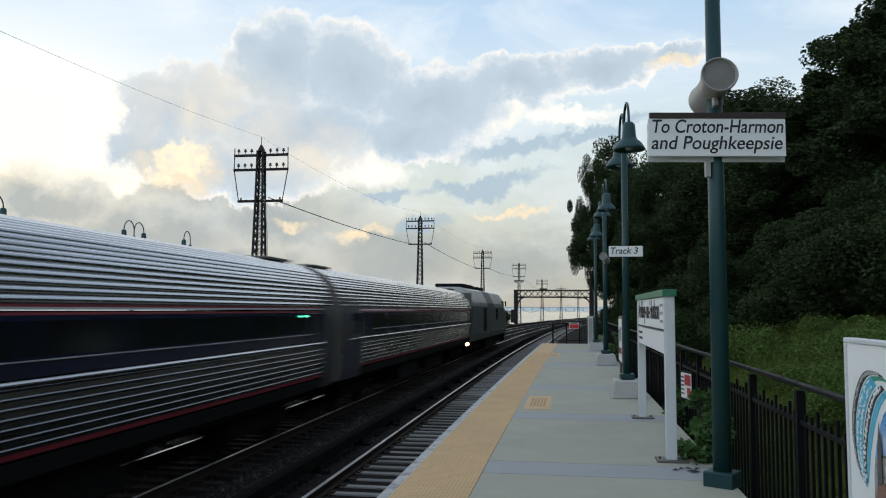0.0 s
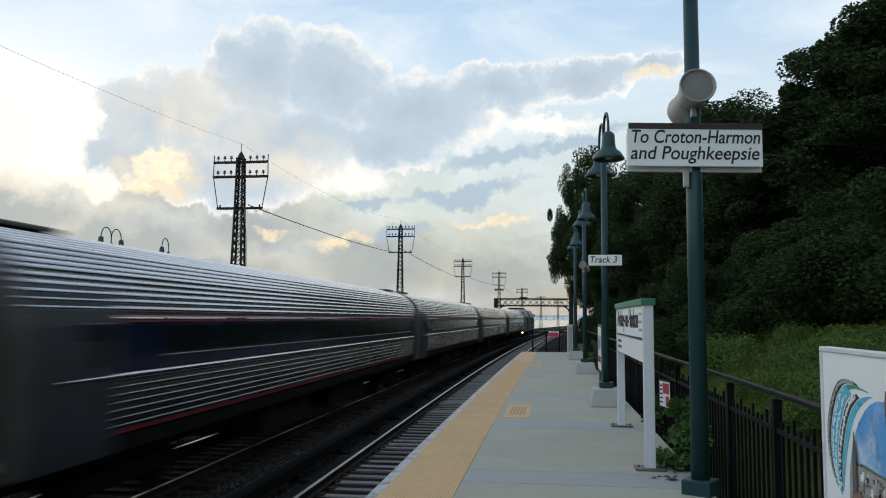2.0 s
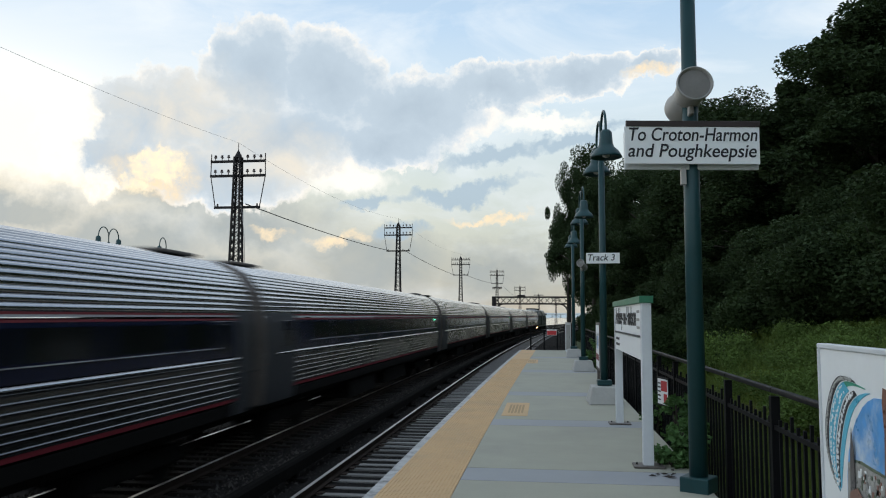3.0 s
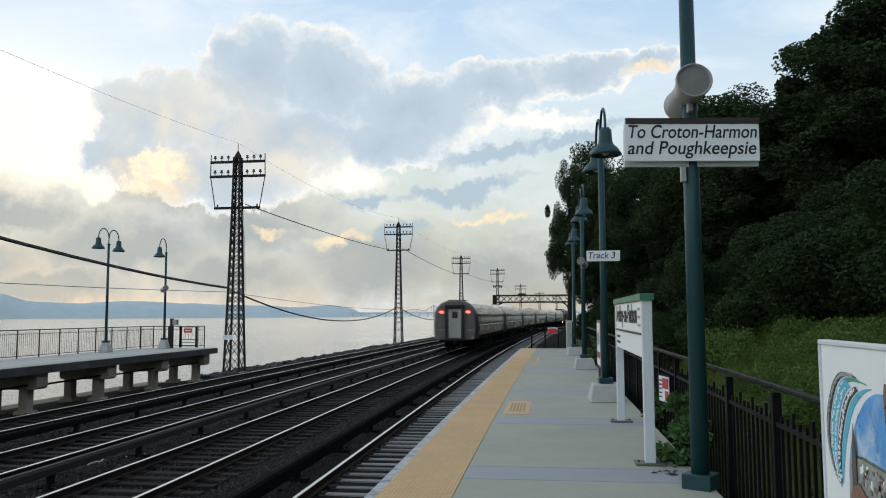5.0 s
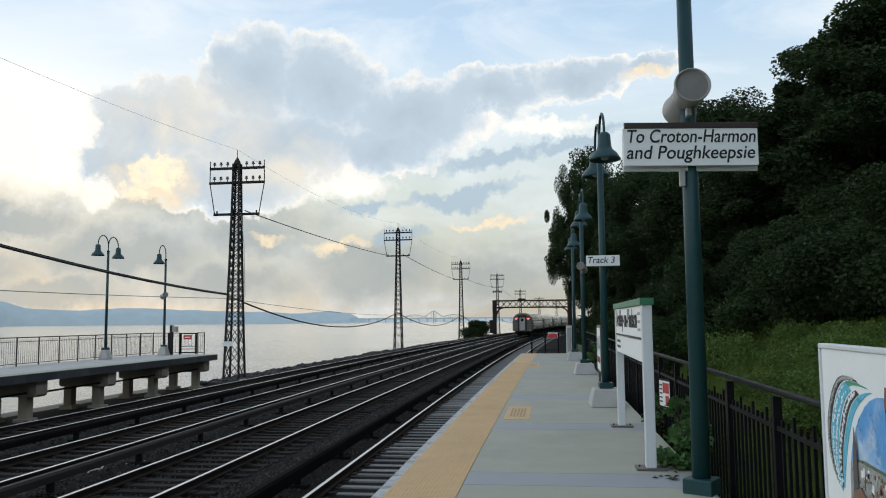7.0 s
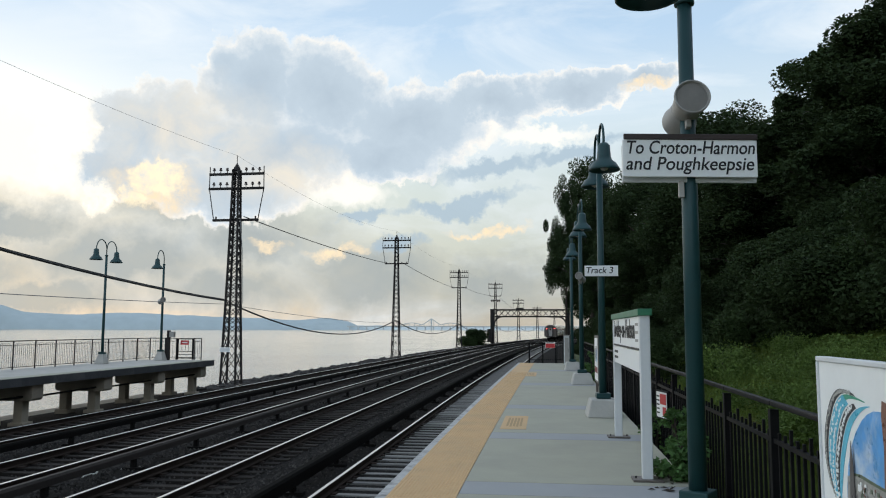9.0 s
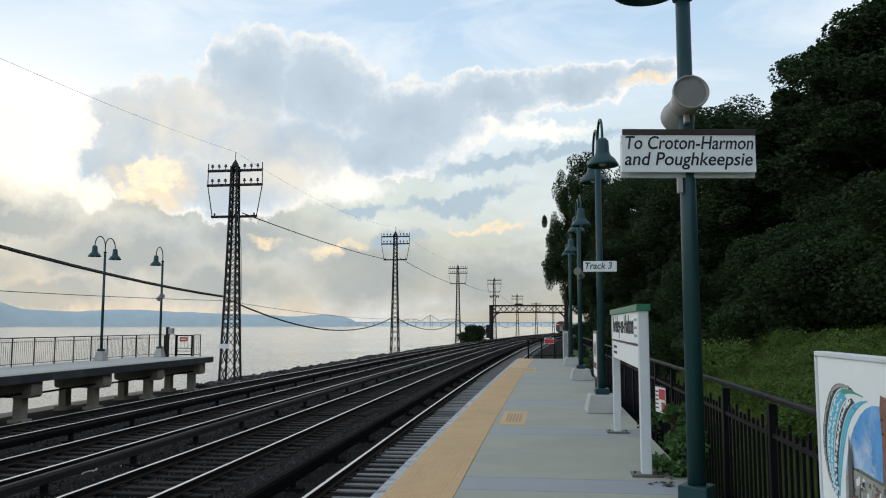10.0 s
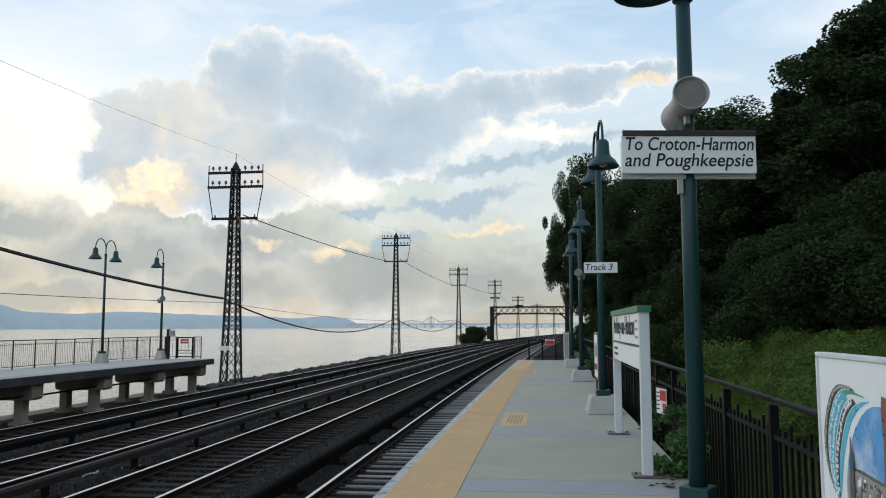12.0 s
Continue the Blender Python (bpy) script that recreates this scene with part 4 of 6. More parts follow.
def build_poster():
    """Large framed poster facing the tracks; its far upright is what shows most."""
    g = thing("framed_poster", pose(1.58, 4.915, 0), "white framed poster with a blue sky, town and curved banner", "poster")
    L, z0, z1 = 1.75, -0.02, 1.45
    part("backing", B((0.03, -L / 2, (z0 + z1) / 2), (0.05, L, z1 - z0), 0, 0.006), WHITE_POST, g)
    for name, c, s in (("frame_rail", (0.0, -L / 2, z1 - 0.014), (0.026, L, 0.028)), ("frame_rail", (0.0, -L / 2, z0 + 0.014), (0.026, L, 0.028)),
                       ("frame_stile", (0.0, -0.012, (z0 + z1) / 2), (0.026, 0.024, z1 - z0 - 0.058)), ("frame_stile", (0.0, -L + 0.012, (z0 + z1) / 2), (0.026, 0.024, z1 - z0 - 0.058))):
        part(name, B(c, s, 0, 0.006), WHITE_POST, g, "pale aluminium frame")
    part("sheet", B((0.002, -L / 2, (z0 + z1) / 2), (0.006, L - 0.05, z1 - z0 - 0.06)), WHITE, g)
    for y in (-0.1, -L + 0.1):
        part("leg", B((0.03, y, -0.01), (0.05, 0.05, 0.03)), STAINLESS_DULL, g)

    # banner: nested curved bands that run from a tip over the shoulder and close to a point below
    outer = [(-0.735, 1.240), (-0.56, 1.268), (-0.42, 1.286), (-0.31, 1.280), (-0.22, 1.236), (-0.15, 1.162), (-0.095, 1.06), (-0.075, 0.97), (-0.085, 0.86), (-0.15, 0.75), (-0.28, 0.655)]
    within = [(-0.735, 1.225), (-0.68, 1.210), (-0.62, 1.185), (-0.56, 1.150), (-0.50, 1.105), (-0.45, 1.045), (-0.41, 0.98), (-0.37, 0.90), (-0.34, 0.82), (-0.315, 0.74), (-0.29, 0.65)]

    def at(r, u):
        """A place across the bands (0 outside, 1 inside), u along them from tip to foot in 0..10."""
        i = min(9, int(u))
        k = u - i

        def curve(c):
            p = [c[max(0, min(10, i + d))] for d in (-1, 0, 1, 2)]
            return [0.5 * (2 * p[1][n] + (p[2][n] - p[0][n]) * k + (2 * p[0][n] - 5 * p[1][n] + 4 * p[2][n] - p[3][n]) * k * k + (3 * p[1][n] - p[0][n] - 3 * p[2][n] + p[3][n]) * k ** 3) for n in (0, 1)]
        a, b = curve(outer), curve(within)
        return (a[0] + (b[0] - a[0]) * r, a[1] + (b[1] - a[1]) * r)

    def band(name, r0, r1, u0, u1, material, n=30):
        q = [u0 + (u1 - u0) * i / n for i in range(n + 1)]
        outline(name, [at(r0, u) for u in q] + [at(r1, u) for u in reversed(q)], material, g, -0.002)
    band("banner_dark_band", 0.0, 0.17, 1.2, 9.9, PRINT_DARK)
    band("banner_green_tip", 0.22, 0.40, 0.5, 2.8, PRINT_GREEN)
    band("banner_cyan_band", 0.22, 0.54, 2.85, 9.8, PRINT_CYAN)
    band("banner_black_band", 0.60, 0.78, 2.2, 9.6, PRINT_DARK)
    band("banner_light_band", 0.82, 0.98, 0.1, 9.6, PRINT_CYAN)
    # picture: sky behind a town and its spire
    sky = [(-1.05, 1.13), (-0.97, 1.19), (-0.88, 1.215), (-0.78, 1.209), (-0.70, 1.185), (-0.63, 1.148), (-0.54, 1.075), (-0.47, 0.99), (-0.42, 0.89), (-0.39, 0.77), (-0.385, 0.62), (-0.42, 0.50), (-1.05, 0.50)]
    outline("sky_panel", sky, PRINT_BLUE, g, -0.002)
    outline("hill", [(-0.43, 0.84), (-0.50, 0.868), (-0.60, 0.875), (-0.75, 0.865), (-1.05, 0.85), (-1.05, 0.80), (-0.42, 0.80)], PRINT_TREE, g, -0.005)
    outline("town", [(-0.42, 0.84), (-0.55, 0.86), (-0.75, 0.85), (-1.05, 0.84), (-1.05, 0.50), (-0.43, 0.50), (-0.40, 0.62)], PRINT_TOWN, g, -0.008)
    rnd = random.Random(3)
    for k in range(110):
        y, z = rnd.uniform(-1.02, -0.54), rnd.uniform(0.60, 0.83)
        part("building_shape", B((-0.0115, y, z), (0.003, rnd.uniform(0.008, 0.024), rnd.uniform(0.012, 0.05))), rnd.choice((WHITE, CONCRETE_PALE, CONCRETE_PALE, PRINT_TOWN, PRINT_BRICK, PRINT_TREE, PRINT_TREE)), g)
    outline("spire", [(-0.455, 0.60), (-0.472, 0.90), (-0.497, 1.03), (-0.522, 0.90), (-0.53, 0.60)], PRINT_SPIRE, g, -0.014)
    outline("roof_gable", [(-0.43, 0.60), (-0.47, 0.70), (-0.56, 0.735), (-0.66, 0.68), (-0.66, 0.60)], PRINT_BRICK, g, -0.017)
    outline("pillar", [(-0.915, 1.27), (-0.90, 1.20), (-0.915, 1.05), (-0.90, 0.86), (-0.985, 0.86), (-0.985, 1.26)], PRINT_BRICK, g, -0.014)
    for k in range(46):
        u = 1.6 + k * 0.175
        for r, ink, w, h in ((0.085, CONCRETE_PALE, 0.018, 0.016), (0.30, WHITE, 0.02, 0.012), (0.46, WHITE, 0.02, 0.012), (0.69, WHITE, 0.024, 0.02)):
            if r in (0.30, 0.46) and (u < 3.2 or rnd.random() < 0.12) or r > 0.6 and (u < 2.6 or k % 2):
                continue
            p = at(r + rnd.uniform(-0.02, 0.02), u + rnd.uniform(-0.04, 0.04))
            part("print_bar", B((-0.005, p[0], p[1]), (0.003, w * rnd.uniform(0.6, 1.3), h * rnd.uniform(0.6, 1.4)), rx=rnd.uniform(-50, 50)), ink, g)


def build_end_fence():
    g = thing("end_barrier", pose(0, PLAT_END - 0.12, 0), "black steel end barrier with a red and white sign", "fence")
    for x in (-0.76, -0.12, 0.50):
        part("post", B((x, 0, 0.48), (0.07, 0.07, 0.97), 0, 0.004), BLACK_PAINT, g)
    part("handrail", B((0.35, 0, 0.95), (2.3, 0.05, 0.05), 0, 0.006), BLACK_PAINT, g)
    part("lower_rail", B((0.35, 0, 0.16), (2.3, 0.03, 0.03)), BLACK_PAINT, g)
    for i in range(12):
        part("picket", B((0.58 + i * 0.075, 0, 0.54), (0.018, 0.018, 0.74)), BLACK_PAINT, g)
    s = part("sign_plate", B((0.24, -0.05, 0.86), (0.46, 0.015, 0.28), 0, 0.003), WHITE, g, "red and white no-entry sign")
    part("red_field", B((0.24, -0.061, 0.83), (0.44, 0.004, 0.20)), RED_SIGN, s)
    part("print_bar", B((0.24, -0.061, 0.965), (0.34, 0.004, 0.03)), INK, s)


def build_cabinet():
    g = thing("signal_cabinet", pose(0.98, 37.2, 0), "tall pale grey metal equipment cabinet by the platform end", "cabinet")
    part("body", B((0, 0, 0.65), (0.24, 0.4, 1.3), 0, 0.01), WHITE_POST, g)
    part("door", B((0, -0.206, 0.66), (0.19, 0.012, 1.15), 0, 0.003), GREY_METAL, g)
    part("door_handle", B((0.07, -0.22, 0.66), (0.02, 0.02, 0.12)), RUBBER, g)
    part("roof", B((0, 0, 1.32), (0.28, 0.46, 0.05), 0, 0.008), GREY_METAL, g)


# ---------------------------------------------------------------- far platform
def build_far_platform():
    x1, x0, ye, yb = -16.75, -20.75, 38.9, -6.0
    g = tagged(new("pavement_far_platform"), "far concrete station platform raised on concrete bents over the shore", "platform", kind="structure")
    y = yb
    while y < ye - 0.5:
        yn = min(y + 4.4, ye)
        part("deck_slab", B(((x0 + x1) / 2, (y + yn) / 2, -0.135), (x1 - x0, yn - y - 0.012, 0.26), 0, 0.008), CONCRETE_PALE, g)
        y = yn
    part("edge_beam", B((x0 + 0.3, (yb + ye) / 2, -0.38), (0.2, ye - yb, 0.24)), CONCRETE_OLD, g)
    part("fascia", B((x1 + 0.004, (yb + ye) / 2, -0.145), (0.012, ye - yb, 0.27)), STAINED, g, "dark stained slab edge")
    part("fascia", B(((x0 + x1) / 2, ye + 0.004, -0.145), (x1 - x0, 0.012, 0.27)), STAINED, g)
    part("edge_strip", B((x1 - 0.3, (yb + ye) / 2, 0.0), (0.56, ye - yb, 0.012)), CONCRETE, g)
    yb2 = 38.0
    while yb2 > 0:
        bm = bmesh.new()
        ends = [[bm.verts.new((x, yb2 + dy, z)) for x, z in ((-18.95, -0.28), (-16.9, -0.28), (-16.9, -0.74), (-16.98, -0.82), (-18.87, -0.82), (-18.95, -0.74))] for dy in (-0.3, 0.3)]
        bm.faces.new(ends[0])
        bm.faces.new(ends[1])
        for i in range(6):
            bm.faces.new((ends[0][i], ends[0][(i + 1) % 6], ends[1][(i + 1) % 6], ends[1][i]))
        bmesh.ops.recalc_face_normals(bm, faces=bm.faces)
        bmesh.ops.bevel(bm, geom=list(bm.edges), offset=0.015, segments=1, affect="EDGES")
        part("bent_cap", bm, CONCRETE_OLD, g)
        for x in (-17.48, -18.66):
            c = part("column", B((x, yb2, -1.3), (0.32, 0.36, 0.98), 0, 0.02), CONCRETE_OLD, g)
            part("footing", B((x, yb2, -1.68), (0.54, 0.56, 0.28), 0, 0.02), CONCRETE_OLD, c)
        part("conduit", rod(bmesh.new(), (-17.25, yb2 - 4.1, -0.72), (-17.25, yb2 + 0.6, -0.66), 0.035, 8), UNDER, g)
        part("conduit_arm", B((-17.35, yb2, -0.68), (0.5, 0.05, 0.05)), UNDER, g)
        yb2 -= 4.35
    part("footing_strip", B((-18.9, 18, -1.86), (3.3, 42, 0.22)), CONCRETE_OLD, g)
    # railing in bays
    bay = 1.334
    post = mesh_of("post", B((0, 0, 0.55), (0.04, 0.04, 1.1)), STEEL_BLACK)
    bal = mesh_of("baluster", B((0, 0, 0.53), (0.010, 0.010, 0.86)), STEEL_BLACK)

    def rail(m, L, label, n, both=False):
        r = thing("railing", m, label, "railing", "far platform railings")
        part("post", post, STEEL_BLACK, r)
        if both:
            part("post", post, STEEL_BLACK, r, at=pose(0, L - 0.04, 0))
        part("top_rail", B((0, L / 2, 1.10), (0.045, L, 0.04)), STEEL_BLACK, r)
        part("mid_rail", B((0, L / 2, 0.94), (0.02, L - 0.08, 0.02)), STEEL_BLACK, r)
        part("bottom_rail", B((0, L / 2, 0.10), (0.025, L - 0.08, 0.025)), STEEL_BLACK, r)
        for i in range(1, n):
            part("baluster", bal, STEEL_BLACK, r, at=pose(0, L * i / n, 0))
            # small hoops along the top
            part("hoop", hoop, STEEL_BLACK, r, at=pose(0, L * (i - 0.5) / n, 0))
        return r
    w = 0.052
    hoop = mesh_of("hoop", pipe(bmesh.new(), [(0, w * math.cos(math.pi * k / 6), 0.955 + 0.075 * math.sin(math.pi * k / 6)) for k in range(7)], 0.005, 4), STEEL_BLACK)
    y = ye - 0.12 - bay
    while y > 8:
        rail(pose(-20.15, y, 0), bay, "dark steel railing bay along the far platform's rear", 11, y > 36)
        y -= bay
    rail(pose(-17.42, ye - 0.1, 0, 0, 0, 90), 0.40, "short dark steel railing bay beside the end gate", 4, True)
    rail(pose(-18.76, ye - 0.1, 0, 0, 0, 90), 0.60, "dark steel railing bay at the far platform's end", 3, True)
    rail(pose(-19.37, ye - 0.1, 0, 0, 0, 90), 0.80, "dark steel railing bay at the far platform's corner", 6)
    gate = thing("end_gate", pose(-18.28, ye - 0.1, 0), "black steel gate closing the far platform's end", "gate")
    for sx in (-0.41, 0.41):
        part("stile", B((sx, 0, 0.56), (0.085, 0.06, 1.08), 0, 0.006), BLACK_PAINT, gate)
    for z, hh in ((1.07, 0.06), (0.42, 0.03), (0.28, 0.03), (0.10, 0.06)):
        part("rail", B((0, 0, z), (0.73, 0.04, hh)), BLACK_PAINT, gate)
    for i in range(1, 4):
        part("bar", B((-0.365 + 0.73 * i / 4, 0, 0.74), (0.014, 0.014, 0.60)), BLACK_PAINT, gate)
    s = thing("gate_sign", pose(-18.28, ye - 0.2, 0.80), "small red sign on the far platform's gate", "sign")
    part("plate", B((0, 0, 0.08), (0.42, 0.012, 0.22)), RED_SIGN, s)
    part("print_bar", B((0, -0.008, 0.08), (0.3, 0.003, 0.05)), WHITE, s)
    c = thing("control_box", pose(-19.0, 38.4, 0), "dark post with a pale control box on the far platform", "control box")
    part("post", B((0, 0, 0.75), (0.15, 0.14, 1.5), 0, 0.008), STEEL_BLACK, c)
    part("box", B((0.2, -0.02, 1.30), (0.24, 0.2, 0.28), 0, 0.01), GREY_METAL, c)
    build_lamp(-19.93, 33.9, (1, -1), 0.42, 4.66, "dark green twin-arm lamp post on a round concrete base", turn=0, reach=0.85, pole_r=0.065)
    build_lamp(-19.25, 38.1, (-1,), 0.42, 4.58, "dark green single-arm lamp post on a round concrete base", turn=0, reach=0.7, pole_r=0.065)
    build_lamp(-20.0, 24.5, (1, -1), 0.42, 4.66, "dark green twin-arm lamp post on a round concrete base", turn=0, reach=0.85, pole_r=0.08)
    build_speaker(-19.25, 38.0, 3.0, 0.28, 40)


# ---------------------------------------------------------------- towers, gantry, wires
def build_tower(x, y, z0, z1, turn, w0=0.91, small=False, low_arm=False):
    """A tapered four-legged lattice mast with three cross-arms and insulators."""
    g = thing("lattice_mast", pose(x, y, 0, 0, 0, turn), "dark riveted lattice steel power line mast beside the track", "power mast", "lattice masts")
    H = z1 - z0
    def half(z):
        k = (z - z0) / H
        return 0.5 * (w0 * (1 - k) ** 1.3 + 0.34 * (1 - (1 - k) ** 1.3))
    n = 14 if not small else 8
    zs = [z0 + H * (1 - (1 - i / n) ** 1.15) for i in range(n + 1)]
    for sx in (-1, 1):
        for sy in (-1, 1):
            vs, fs = [], []
            for j, a in enumerate(zs):
                vs += [(sx * half(a) + dx, sy * half(a) + dy, a) for dx, dy in ((-0.05, -0.05), (0.05, -0.05), (0.05, 0.05), (-0.05, 0.05))]
                if j:
                    fs += [(4 * j - 4 + i, 4 * j - 4 + (i + 1) % 4, 4 * j + (i + 1) % 4, 4 * j + i) for i in range(4)]
            raw("leg", vs, fs, STEEL_BLACK, g)
    for face in range(4):
        bm = bmesh.new()
        m = Matrix.Rotation(math.pi / 2 * face, 4, "Z")
        for i, (a, b) in enumerate(zip(zs, zs[1:])):
            ha, hb = half(a), half(b)
            if (b - a) > 2.2 * ha * 1.2:
                c = (a + b) / 2
                hc = half(c)
                segs = [((-ha, -ha, a), (hc, -hc, c)), ((hc, -hc, c), (-hb, -hb, b)), ((ha, -ha, a), (-hc, -hc, c)), ((-hc, -hc, c), (hb, -hb, b))]
            else:
                segs = [((-ha, -ha, a), (hb, -hb, b)), ((ha, -ha, a), (-hb, -hb, b))]
            for p, q in segs:
                bar(bm, m @ Vector(p), m @ Vector(q), 0.05, 0.03)
        tagged(part("lacing", bm, STEEL_BLACK, g), kind="stuff")
    part("cap", lathe(bmesh.new(), [(0.24, z1 - 0.05), (0.2, z1 + 0.1), (0.0, z1 + 0.45)], 8), STEEL_BLACK, g)
    part("finial", rod(bmesh.new(), (0, 0, z1 + 0.4), (0, 0, z1 + 0.85), 0.02, 6), STEEL_BLACK, g)
    for dz, hw in ((-0.25, 1.66), (-1.1, 1.68), (-2.95, 1.38)):
        a = part("cross_arm", B((0, -0.02, z1 + dz), (2 * hw, 0.14, 0.14), 0, 0.01), STEEL_BLACK, g)
        if dz > -2:
            for k in (-1.38, -0.98, -0.58, 0.58, 0.98, 1.38):
                part("insulator", lathe(bmesh.new(), [(0.02, 0.05), (0.03, 0.2), (0.10, 0.22), (0.09, 0.28), (0.04, 0.30), (0.08, 0.33), (0.05, 0.38), (0, 0.39)], 8, Matrix.Translation((k, -0.02, z1 + dz))), INSULATOR, a)
        else:
            for k in (-1.2, 1.2):
                part("insulator", rod(bmesh.new(), (k, 0, z1 + dz + 0.05), (k, 0, z1 + dz + 0.22), 0.05, 6), INSULATOR, a)
    if low_arm:
        a = part("low_cross_arm", B((0, -0.02, z1 - 3.9), (2.3, 0.2, 0.2), 0, 0.01), STEEL_BLACK, g)
        for k in (-0.95, -0.55, 0.55, 0.95):
            part("insulator", rod(bmesh.new(), (k, 0, z1 - 4.35), (k, 0, z1 - 3.95), 0.13, 8), INSULATOR, a)
    for sx in (-1, 1):
        part("side_strut", tube(bmesh.new(), [(sx * 1.64, 0, z1 + 0.2), (sx * 1.66, 0, z1 - 1.1), (sx * 1.34, 0, z1 - 2.95)], 0.03, 6), STEEL_BLACK, g)
    for sx in (-1, 1):
        for sy in (-1, 1):
            part("footing", B((sx * w0 / 2, sy * w0 / 2, z0 - 0.1), (0.45, 0.45, 0.5), 0, 0.02), CONCRETE_OLD, g)
    return g


TOWERS = [(-17.71, 43.5, 10.8), (-17.0, 90.0, 12.1), (-15.1, 140.0, 11.9), (-11.6, 188.0, 12.4), (-7.8, 237.0, 10.4), (-2.7, 286.0, 9.4), (3.9, 334.0, 9.4), (12.5, 382.0, 9.4)]


def wire(name, pts, sag, r, material, label, group="wires"):
    """A hanging wire through the given points, one unbroken tube."""
    line = []
    for n, (a, b) in enumerate(zip(pts, pts[1:])):
        a, b = Vector(a), Vector(b)
        for i in range(0 if n == 0 else 1, 17):
            k = i / 16
            line.append(tuple(a.lerp(b, k) - Vector((0, 0, sag * 4 * k * (1 - k)))))
    tagged(part(name, pipe(bmesh.new(), line, r, 6), material, shade=True), label, "wire", group)


def build_lines():
    for i, (x, y, z) in enumerate(TOWERS):
        build_tower(x, y, -1.7, z, heading(y), small=i > 3, low_arm=i == 3)
    T = TOWERS
    wire("ground_wire", [(-18.2, -4, 10.7)] + [(x, y, z + 0.85) for x, y, z in T], 0.8, 0.006, WIRE_PALE, "thin pale wire strung along the mast tops")
    for (xa, ya, za), (xb, yb, zb) in zip(T, T[1:]):
        wire("power_wire", [(xa + 0.5, ya, za - 2.75), (xb - 1.3, yb, zb - 2.85)], 0.22, 0.03, WIRE, "sagging power wire between the masts")
    lead = [(-18.0, -4.0, 8.0)]
    wire("signal_cable", lead + [(T[0][0] - 0.3, T[0][1] - 0.6, 3.2)], 0.95, 0.05, WIRE, "heavy sagging signal cable on the masts")
    wire("messenger_cable", [(-18.0, -4.0, 8.07)] + [(T[0][0] - 0.3, T[0][1] - 0.6, 3.26)], 0.95, 0.018, WIRE, "thin messenger cable beside the signal cable")
    wire("signal_cable", [(x - 0.1, y, 3.0 if i == 0 else 2.6) for i, (x, y, z) in enumerate(T)], 1.65, 0.05, WIRE, "heavy sagging signal cable on the masts")
    wire("telephone_wire", [(-18.6, -4.0, 3.0)] + [(x - 0.5, y, 3.0 if i == 0 else 2.3) for i, (x, y, z) in enumerate(T)], 0.25, 0.016, WIRE_PALE, "thin telephone wire along the masts")
    x, y, z = T[0]
    tagged(part("riser_cable", tube(bmesh.new(), [(x + 0.5, y - 0.6, z - 2.9), (x + 0.75, y - 0.7, 6), (x + 0.85, y - 0.7, 3.0)], 0.015, 5), WIRE_PALE), "thin cable running down the mast", "wire", "wires")
    s = thing("mast_sign", pose(-17.85, 42.85, 0.42), "small white plate wired to the lattice mast", "sign")
    part("plate", B((0, 0, 0), (0.62, 0.02, 0.26), 0, 0.004), WHITE, s)


def build_gantry():
    D, x0, x1, zt, zb = 160.0, -10.5, 4.55, 5.5, 4.15
    g = thing("signal_gantry", pose(0, D, 0), "dark riveted lattice signal bridge spanning the four tracks", "signal gantry")
    for z in (zt, zb):
        for dy in (-0.6, 0.6):
            part("chord", B(((x0 + x1) / 2, dy, z), (x1 - x0 + 0.8, 0.26, 0.28)), STEEL_BLACK, g)
    for dy in (-0.6, 0.6):
        bm = bmesh.new()
        n = 12
        for i in range(n):
            a, b = x0 + (x1 - x0) * i / n, x0 + (x1 - x0) * (i + 1) / n
            bar(bm, (a, dy, zb), (b, dy, zt), 0.2, 0.1)
            bar(bm, (a, dy, zt), (b, dy, zb), 0.2, 0.1)
        tagged(part("lacing", bm, STEEL_BLACK, g), kind="stuff")
    for x in (x0, x1):
        part("leg", B((x, 0, 2.0), (0.75, 1.2, 7.2), 0, 0.02), STEEL_BLACK, g)
        sg = 1 if x < 0 else -1
        bm = bmesh.new()
        for i in range(6):
            a, b = math.pi / 2 * i / 6, math.pi / 2 * (i + 1) / 6
            p = lambda q: (x + sg * (0.3 + 1.7 * (1 - math.cos(q))), 0, zb - 1.9 * (1 - math.sin(q)))
            bar(bm, p(a), p(b), 0.9, 0.28)
        part("knee_brace", bm, STEEL_BLACK, g)
    part("leg_box", B((x0 - 0.55, -0.3, 0.35), (0.9, 1.2, 2.6), 0, 0.03), STEEL_BLACK, g)
    part("walkway_box", B((-5.0, 0, 5.75), (1.6, 0.9, 0.35), 0, 0.03), STEEL_BLACK, g)


# ---------------------------------------------------------------- train
CAR_L = 26.4


def car_section():
    """Half section (x, z) of a fluted coach from the sill to the roof crown, z above the rail."""
    ctrl = [(1.54, 1.02), (1.565, 1.20), (1.588, 1.55), (1.60, 2.05), (1.60, 2.30), (1.585, 2.68), (1.55, 2.86), (1.50, 3.09), (1.38, 3.38), (1.14, 3.66), (0.80, 3.83), (0.4, 3.93), (0.0, 3.95)]
    return ctrl


def along(ctrl, step):
    out = []
    for (xa, za), (xb, zb) in zip(ctrl, ctrl[1:]):
        n = max(1, int(math.hypot(xb - xa, zb - za) / step))
        for i in range(n):
            k = i / n
            out.append((xa + (xb - xa) * k, za + (zb - za) * k))
    out.append(ctrl[-1])
    return out


